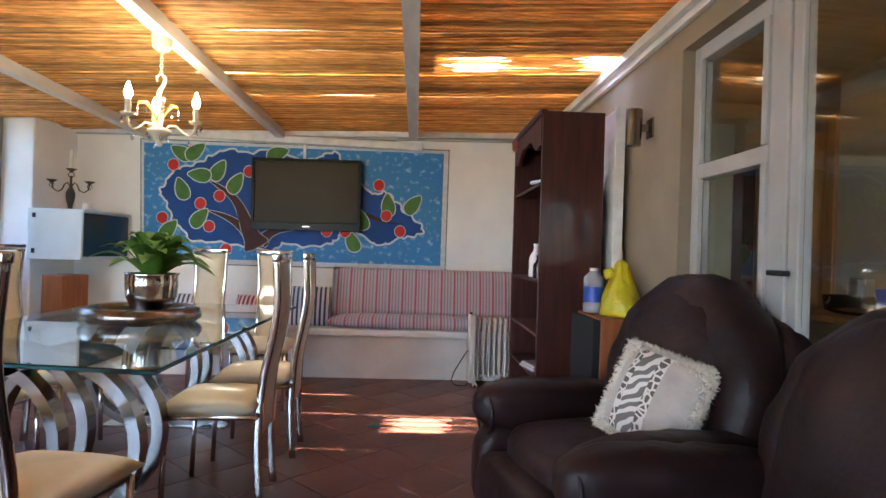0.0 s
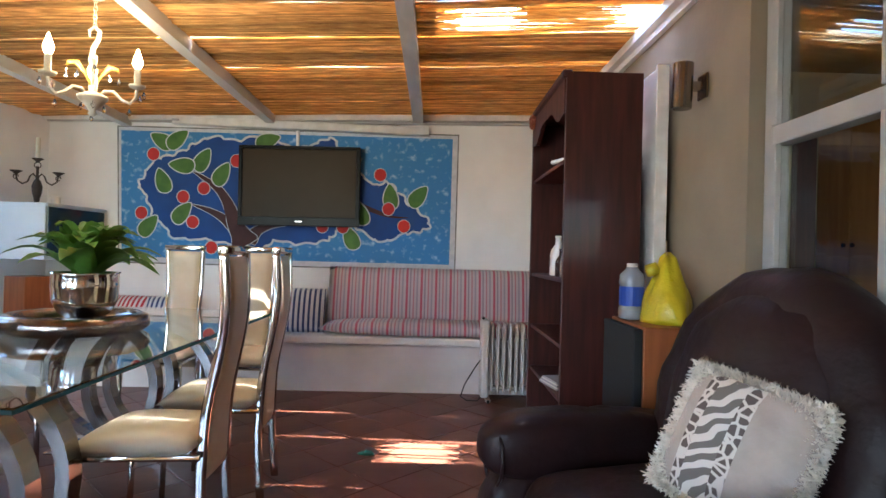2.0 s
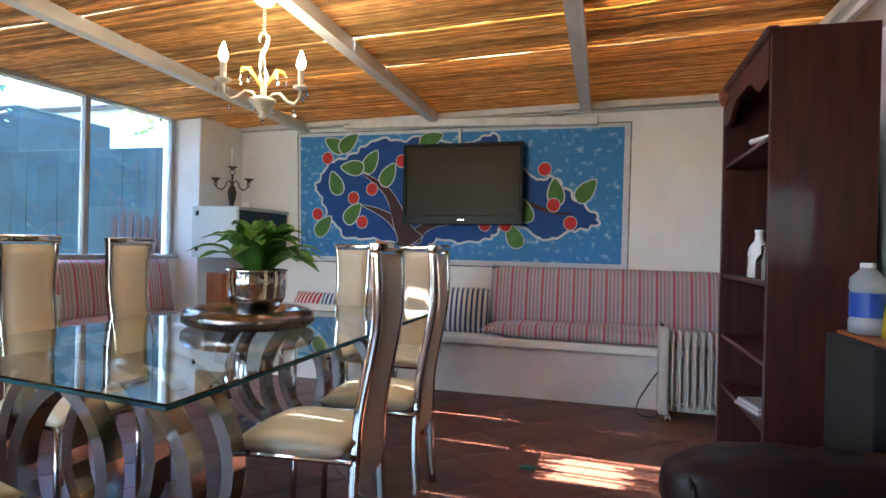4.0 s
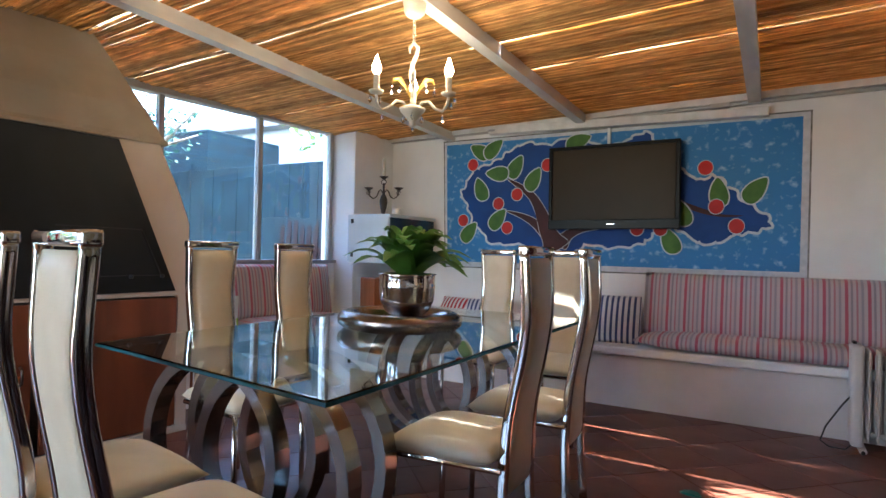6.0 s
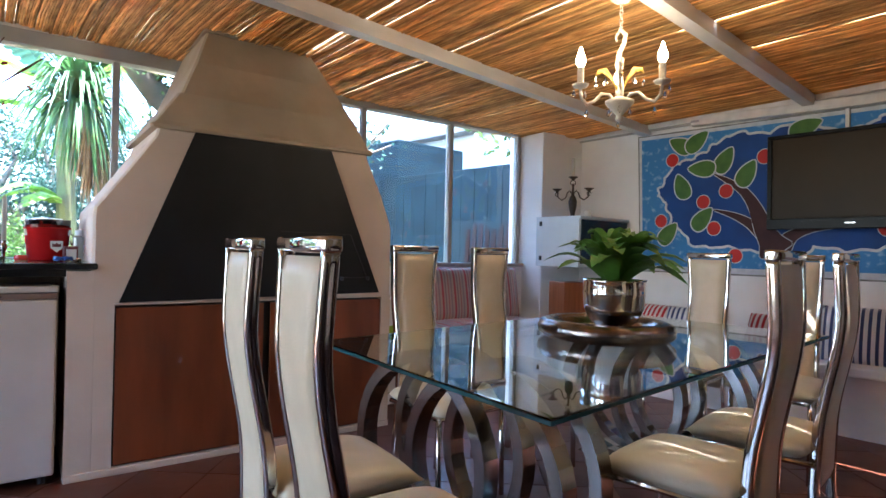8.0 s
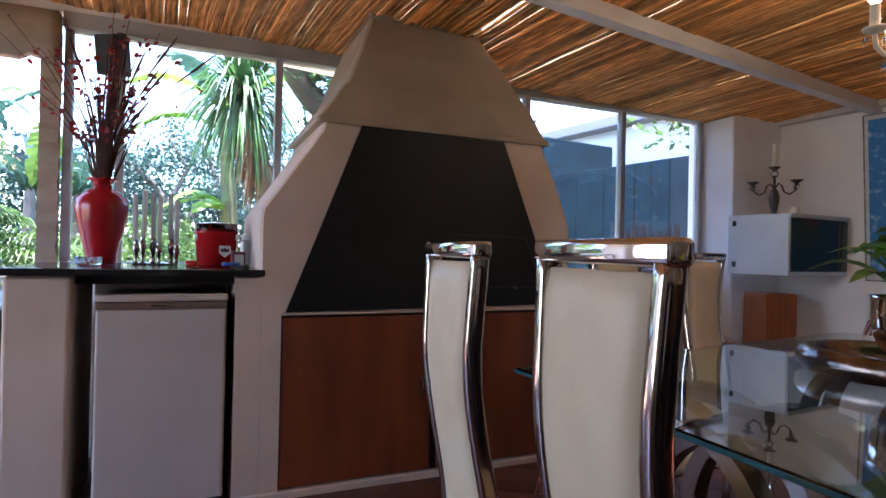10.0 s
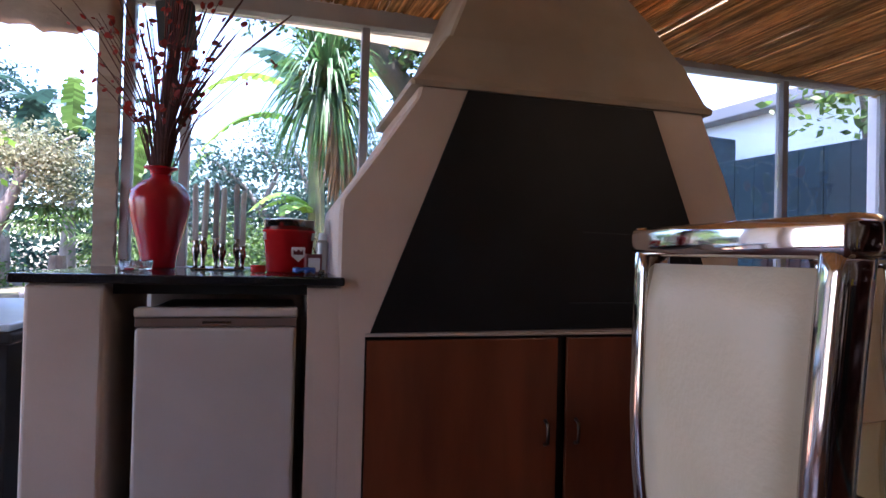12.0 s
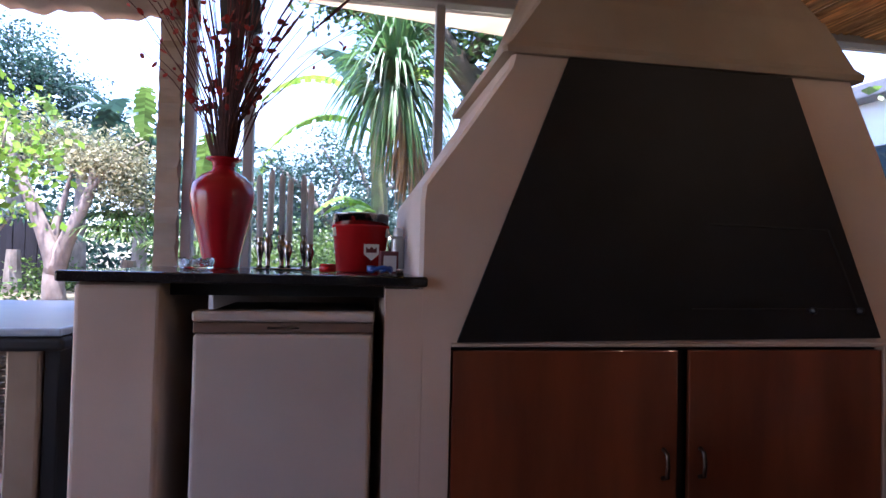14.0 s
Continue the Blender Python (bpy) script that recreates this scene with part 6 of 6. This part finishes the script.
tree("tree", (0, 0, 0), [([(-11.4, 2.3, BED), (-11.3, 2.2, 1.5), (-11.2, 1.7, 2.1), (-11.0, 1.2, 2.5)], 0.10), ([(-11.3, 2.2, 1.5), (-11.2, 2.7, 2.2), (-11.2, 2.4, 2.9)], 0.07), ([(-11.25, 1.95, 1.8), (-11.2, 2.2, 2.4), (-11.1, 1.9, 2.9)], 0.05), ([(-11.2, 2.6, 2.0), (-11.0, 3.2, 2.4), (-11.0, 3.6, 2.9)], 0.05)],
     [(-11.2, 1.3, 2.3, 0.5), (-11.1, 2.1, 2.75, 0.55), (-11.2, 3.0, 2.6, 0.55), (-11.2, 1.7, 1.75, 0.5), (-11.0, 2.7, 1.9, 0.5), (-11.2, 3.6, 2.9, 0.6)], 13000, 0.034, BLUELEAF, 34, "lacy dark-leaved tree with twisting boughs")
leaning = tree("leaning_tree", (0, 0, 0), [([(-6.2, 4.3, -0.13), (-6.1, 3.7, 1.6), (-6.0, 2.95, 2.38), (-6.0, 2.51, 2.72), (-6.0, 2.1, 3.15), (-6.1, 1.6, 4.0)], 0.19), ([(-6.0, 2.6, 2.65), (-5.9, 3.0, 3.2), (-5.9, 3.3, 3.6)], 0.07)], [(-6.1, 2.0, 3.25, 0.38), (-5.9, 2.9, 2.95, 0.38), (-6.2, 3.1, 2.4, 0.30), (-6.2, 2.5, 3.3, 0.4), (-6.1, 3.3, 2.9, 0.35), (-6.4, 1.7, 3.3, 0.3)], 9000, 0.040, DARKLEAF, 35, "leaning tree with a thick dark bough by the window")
DARKBARK = material("mossy_dark_bark", (0.075, 0.055, 0.035), 0.9, color2=(0.035, 0.035, 0.018), scale=7, bump=0.9, bump_scale=25)
for ob in leaning.children:
    if ob.name.startswith("trunk"):
        ob.data.materials[0] = DARKBARK
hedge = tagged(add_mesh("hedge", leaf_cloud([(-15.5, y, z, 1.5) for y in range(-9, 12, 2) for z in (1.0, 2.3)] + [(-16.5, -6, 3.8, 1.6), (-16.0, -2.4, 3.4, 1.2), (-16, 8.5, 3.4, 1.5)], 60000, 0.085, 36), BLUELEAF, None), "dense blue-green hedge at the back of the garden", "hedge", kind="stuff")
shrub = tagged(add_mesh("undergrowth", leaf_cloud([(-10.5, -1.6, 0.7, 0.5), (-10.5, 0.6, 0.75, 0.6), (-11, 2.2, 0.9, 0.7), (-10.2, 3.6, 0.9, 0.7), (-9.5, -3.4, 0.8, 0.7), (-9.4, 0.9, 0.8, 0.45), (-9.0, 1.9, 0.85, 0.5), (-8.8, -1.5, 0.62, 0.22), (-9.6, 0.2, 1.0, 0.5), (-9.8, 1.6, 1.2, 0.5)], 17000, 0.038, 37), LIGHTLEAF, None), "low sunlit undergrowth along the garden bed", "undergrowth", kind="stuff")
dfence = thing("garden_fence", "dark stained upright board fence behind the forked tree", "fence")
STAIN = material("black_brown_stain", (0.020, 0.017, 0.022), 0.8, color2=(0.012, 0.010, 0.013), scale=6, stretch=(6, 6, 0.5), bump=0.3)
for i in range(30):
    part("board", mbox(-11.03, -6.2 + i * 0.15, BED - 0.05, -10.99 + 0.006 * (i % 2), -6.2 + i * 0.15 + 0.143, 1.50 + 0.02 * (i % 3), 0.004), STAIN, dfence)
for z in (0.75, 1.3):
    part("rail", mbox(-11.08, -6.2, z, -11.031, -1.7, z + 0.08, 0.004), STAIN, dfence)


def frond(bm, base, az, length, width, rise, droop, n=9, notch=0.35, seed=0):
    """A banana-like leaf: a long torn blade on both sides of a rib."""
    r = random.Random(seed)
    c, s = math.cos(az), math.sin(az)
    for i in range(n * 3):
        t0, t1 = i / (n * 3), (i + 1) / (n * 3)
        q = []
        for t in (t0, t1):
            p = Vector(base) + Vector((c, s, 0)) * length * t + Vector((0, 0, rise * math.sin(t * 1.5) - droop * t * t))
            w = width * math.sin(math.pi * min(1, 0.06 + 0.94 * t)) ** 0.7
            q.append((p, w))
        for sd in (-1, 1):
            tear = 1 - notch * r.random() * (i % 3 == 0)
            k0, k1 = q
            side = Vector((-s, c, 0)) * sd
            dr = Vector((0, 0, -0.35))
            a = [bm.verts.new(k0[0]), bm.verts.new(k1[0]), bm.verts.new(k1[0] + (side + dr) * k1[1] * tear), bm.verts.new(k0[0] + (side + dr) * k0[1] * tear)]
            bm.faces.new(a)


ban = thing("banana_plant", "banana plant with long torn arching leaves", "plant")
part("stem", tube(bmesh.new(), [(-8.6, 2.45, BED - 0.05), (-8.55, 2.40, 1.8), (-8.5, 2.30, 2.9)], [0.13, 0.10, 0.06], 10), material("banana_stem", (0.16, 0.18, 0.06), 0.7, color2=(0.1, 0.09, 0.04), scale=6), ban)
for k, (z0, az, ln, wd, ri, dr) in enumerate(((2.95, -92, 1.42, 0.15, 0.80, 1.00), (2.62, -88, 1.36, 0.16, 0.62, 1.15), (2.9, -40, 1.5, 0.18, 0.9, 0.8), (2.9, 40, 1.4, 0.18, 0.9, 0.9), (2.9, 150, 1.5, 0.2, 1.0, 0.9), (1.7, -75, 0.75, 0.16, 0.35, 0.5), (1.6, -35, 0.7, 0.16, 0.3, 0.4), (1.65, -110, 0.6, 0.14, 0.3, 0.35))):
    bm = bmesh.new()
    frond(bm, (-8.5, 2.30, z0), radians(az), ln, wd, ri, dr, n=12, notch=0.55, seed=k)
    part("leaf", bm, BRIGHTLEAF if k != 2 else BLUELEAF, ban)
for bx, by, hz, nm, count in ((-11.0, -1.5, 2.3, 1.0, 9), (-11.2, -0.75, 2.6, 2.0, 9), (-10.6, 0.1, 1.9, 0.4, 8), (-12.5, 0.6, 2.0, 1.3, 8)):
    ban2 = thing("banana_plant", "tall banana plant with upright broad blue-green leaves", "plant")
    part("stem", tube(bmesh.new(), [(bx, by, BED - 0.05), (bx, by, hz)], [0.12, 0.06], 10), BARK, ban2)
    for k in range(count):
        bm = bmesh.new()
        frond(bm, (bx, by, hz - 0.1), k * 0.75 + nm, 0.75 + 0.28 * (k % 3), 0.15, 1.35 - 0.2 * (k % 2), 0.45 + 0.3 * (k % 2), n=11, notch=0.6, seed=40 + k)
        part("leaf", bm, BLUELEAF if k % 3 else LIGHTLEAF, ban2)

yu = thing("yucca", "yucca with a shaggy brown skirt and long drooping green blades", "plant")
part("trunk", tube(bmesh.new(), [(-5.45, 2.45, -0.13), (-5.42, 2.25, 1.0), (-5.4, 2.10, 1.6), (-5.4, 1.93, 2.2)], [0.13, 0.09, 0.07, 0.05], 10), BARK, yu)
rnd = random.Random(44)
bm, bd = bmesh.new(), bmesh.new()
for k in range(380):
    az = rnd.uniform(0, 6.283)
    up = rnd.random()
    blade(bm, (-5.4 + 0.04 * math.cos(az), 1.92 + 0.04 * math.sin(az), 2.16 + 0.16 * up), az, rnd.uniform(0.40, 0.60) * (0.62 + 0.5 * (1 - abs(2 * up - 0.7))), 0.0125, 0.46 * up + 0.10, (0.72 * (1 - up) + 0.06) * rnd.uniform(0.7, 1.1), 6, 0.2)
for k in range(150):
    az = rnd.uniform(0, 6.283)
    h = rnd.random()
    blade(bd, (-5.4 + 0.06 * math.cos(az), 1.97 + 0.12 * h + 0.06 * math.sin(az), 2.06 - 0.30 * h), az, rnd.uniform(0.05, 0.12), 0.009, 0.0, rnd.uniform(0.25, 0.5), 4, 0.2)
part("blades", bm, material("yucca_green", (0.075, 0.17, 0.045), 0.4, color2=(0.04, 0.10, 0.035), scale=4, island=0.5, subs=0.4), yu)
part("dead_skirt", bd, material("dry_blade", (0.30, 0.19, 0.09), 0.8, island=0.4), yu, "dry brown hanging blades")


def fan_palm(x, y, h, n, seed, mat, label):
    p = thing("palm", label, "palm")
    r = random.Random(seed)
    part("trunk", tube(bmesh.new(), [(x, y, BED - 0.05), (x, y, h)], [0.12, 0.08], 8), BARK, p)
    for k in range(n):
        az, el = r.uniform(0, 6.283), r.uniform(0.2, 1.2)
        c = Vector((x, y, h)) + Vector((math.cos(az) * math.cos(el), math.sin(az) * math.cos(el), math.sin(el))) * 0.55
        bm = bmesh.new()
        for j in range(14):
            a = az + (j - 6.5) * 0.21
            blade(bm, c, a, 0.42, 0.018, 0.10 + 0.05 * math.sin(el), 0.22, 4, 0.3)
        part("fan", bm, mat, p)
    return p


fan_palm(-9.0, -0.42, 1.0, 15, 51, LIGHTLEAF, "low fan palm with sunlit green fronds")
fan_palm(-9.3, 0.35, 0.85, 12, 52, LIGHTLEAF, "low fan palm with sunlit green fronds")
fan_palm(-10.2, -2.0, 1.1, 11, 53, BLUELEAF, "low fan palm with blue-green fronds")
for x, y, r, c in ((-8.15, -1.12, 0.10, (0.38, 0.18, 0.09)), (-8.25, -0.45, 0.14, (0.25, 0.24, 0.23)), (-8.2, -1.42, 0.11, (0.28, 0.25, 0.2)), (-8.2, -0.1, 0.16, (0.22, 0.23, 0.25)), (-8.2, -1.7, 0.13, (0.3, 0.28, 0.25)), (-8.2, 0.3, 0.15, (0.3, 0.3, 0.3))):
    ob = part("garden_rock", puffy(r * 2.2, r * 2, r * 1.5, 2.4, 12, r * 0.5, int(r * 100)), material("rock", c, 0.9, color2=tuple(q * 0.6 for q in c), scale=8, bump=0.6), smooth=True)
    ob.matrix_world = pose(x, y, BED + 0.02 if x < -8.2 else BED - 0.02)
    tagged(ob, "rounded garden rock edging the bed", "rock", "garden rocks")

# fence, trellis and neighbour beyond the corner window
# teal taken down to near black, with the fence's shade put into it
TEAL = material("shaded_teal_paint", (0.0055, 0.020, 0.029), 0.75, color2=(0.003, 0.012, 0.019), scale=2.5, bump=0.2, spec=0.25)
fence = thing("fence", "tall dark teal painted board fence beside the house", "fence")
for i in range(34):
    part("board", mbox(-12.0 + i * 0.245, 6.42 + 0.006 * (i % 2), -0.13, -12.0 + i * 0.245 + 0.238, 6.46, 2.22 + 0.03 * (i < 16), 0.004), TEAL, fence)
tr_ = thing("trellis", "dark red-brown slatted trellis leaning on the fence", "trellis", pose(-5.15, 6.30, -0.13, -5, 0, 0))
# shade on the trellis is put into this very dark red-brown
SLAT = material("red_brown_stain", (0.011, 0.004, 0.005), 0.8, color2=(0.007, 0.003, 0.0035), scale=6, stretch=(6, 6, 0.6), spec=0.15)
for i in range(7):
    part("slat", mbox(-0.36 + i * 0.115, -0.015, 0, -0.36 + i * 0.115 + 0.07, 0.005, 1.95 + (0.2 if 1 < i < 5 else 0), 0.003), SLAT, tr_)
for z in (0.3, 1.2):
    part("cross_rail", mbox(-0.38, 0.006, z, 0.42, 0.03, z + 0.07, 0.003), SLAT, tr_)
nb = thing("neighbour_house", "white rendered neighbouring house with a grey roof edge", "house")
part("wall", mbox(-14, 9.0, -0.13, -5.0, 9.3, 3.4), material("white_render", (0.72, 0.73, 0.74), 0.9, color2=(0.64, 0.65, 0.66), scale=1), nb)
part("roof", mbox(-14.2, 8.7, 3.4, -4.8, 12, 3.6, 0.02), material("grey_roof", (0.2, 0.2, 0.21), 0.8), nb)
tl_ = thing("tall_wall", "tall dark teal shed wall behind the fence", "shed")
part("wall", mbox(-12.5, 6.9, -0.13, -7.6, 8.4, 2.90), TEAL, tl_)
part("roof", mbox(-12.5, 6.9, 2.90, -7.6, 8.4, 2.95, 0.01), TEAL, tl_)
tree("tree", (0, 0, 0), [([(-5.6, 8.2, -0.13), (-5.5, 8.0, 2.0), (-5.2, 7.4, 3.0)], 0.09)], [(-5.0, 7.2, 2.85, 0.5), (-4.4, 7.1, 2.75, 0.45)], 500, 0.075, LIGHTLEAF, 61, "slender tree with bright leaves over the fence")
tree("bare_tree", (0, 0, 0), [([(-8.6, 6.2, -0.13), (-8.2, 6.0, 1.6), (-7.8, 5.8, 2.6)], 0.09), ([(-8.2, 6.0, 1.6), (-7.3, 5.9, 2.5), (-6.6, 5.9, 2.9)], 0.05), ([(-8.0, 5.9, 2.1), (-7.2, 5.8, 2.45), (-6.4, 5.8, 2.55)], 0.035)], [(-7.4, 5.9, 2.75, 0.55), (-8.4, 5.9, 2.6, 0.7)], 700, 0.06, BLUELEAF, 62, "spindly grey tree in front of the teal fence")

# a small teal scrap on the floor
bm = bmesh.new()
loft(bm, [[(x, -w, 0.0005), (x, w, 0.0005), (x, w, 0.0025 + h), (x, -w, 0.0025 + h)] for x, w, h in ((-0.045, 0.006, 0.0), (-0.03, 0.02, 0.006), (0.0, 0.026, 0.011), (0.03, 0.022, 0.008), (0.05, 0.008, 0.001))])
scrap = part("wrapper", bm, material("teal_foil", (0.01, 0.17, 0.12), 0.35, color2=(0.008, 0.12, 0.09), scale=40, bump=0.4))
scrap.matrix_world = pose(-0.243, 3.862, 0.0, 0, 0, -8)
tagged(scrap, "crumpled teal green wrapper lying on the tiles", "litter")

# ---- floor tiles, laid on the diagonal ----
T, J = 0.33, 0.0045
me = bpy.data.meshes.new("tile")
bm = mbox(-T / 2 + J / 2, -T / 2 + J / 2, -0.02, T / 2 - J / 2, T / 2 - J / 2, 0.0)
bmesh.ops.bevel(bm, geom=[e for e in bm.edges if e.verts[0].co.z > -0.001 and e.verts[1].co.z > -0.001], offset=0.0015, segments=1, affect="EDGES")
bm.to_mesh(me)
bm.free()
me.materials.append(TILE)
rest = bmesh.new()
spots = []
for i in range(-30, 31):
    for j in range(-30, 31):
        x, y = -1.3 + (i - j) * T * 0.7071, 2.5 + (i + j) * T * 0.7071
        if -4.45 + 0.124 * (y - 1.06) < x < 1.30 and -2.3 < y < 5.35:
            spots.append((abs(x + 0.4) * 0.8 + abs(y - 3.0), x, y))
spots.sort()
rnd = random.Random(9)
for k, (_, x, y) in enumerate(spots):
    tz = rnd.uniform(-0.0006, 0.0004)
    m = pose(x, y, tz, rnd.uniform(-0.05, 0.05), rnd.uniform(-0.05, 0.05), 45)
    if k < 300:
        ob = new("tile", me)
        ob.parent = floor
        ob.matrix_world = m
    else:
        box(rest, -T / 2 + J / 2, -T / 2 + J / 2, -0.02, T / 2 - J / 2, T / 2 - J / 2, 0.0, m=m)
if rest.faces:
    tagged(part("tiles_far", rest, TILE, floor), kind="stuff")
else:
    rest.free()
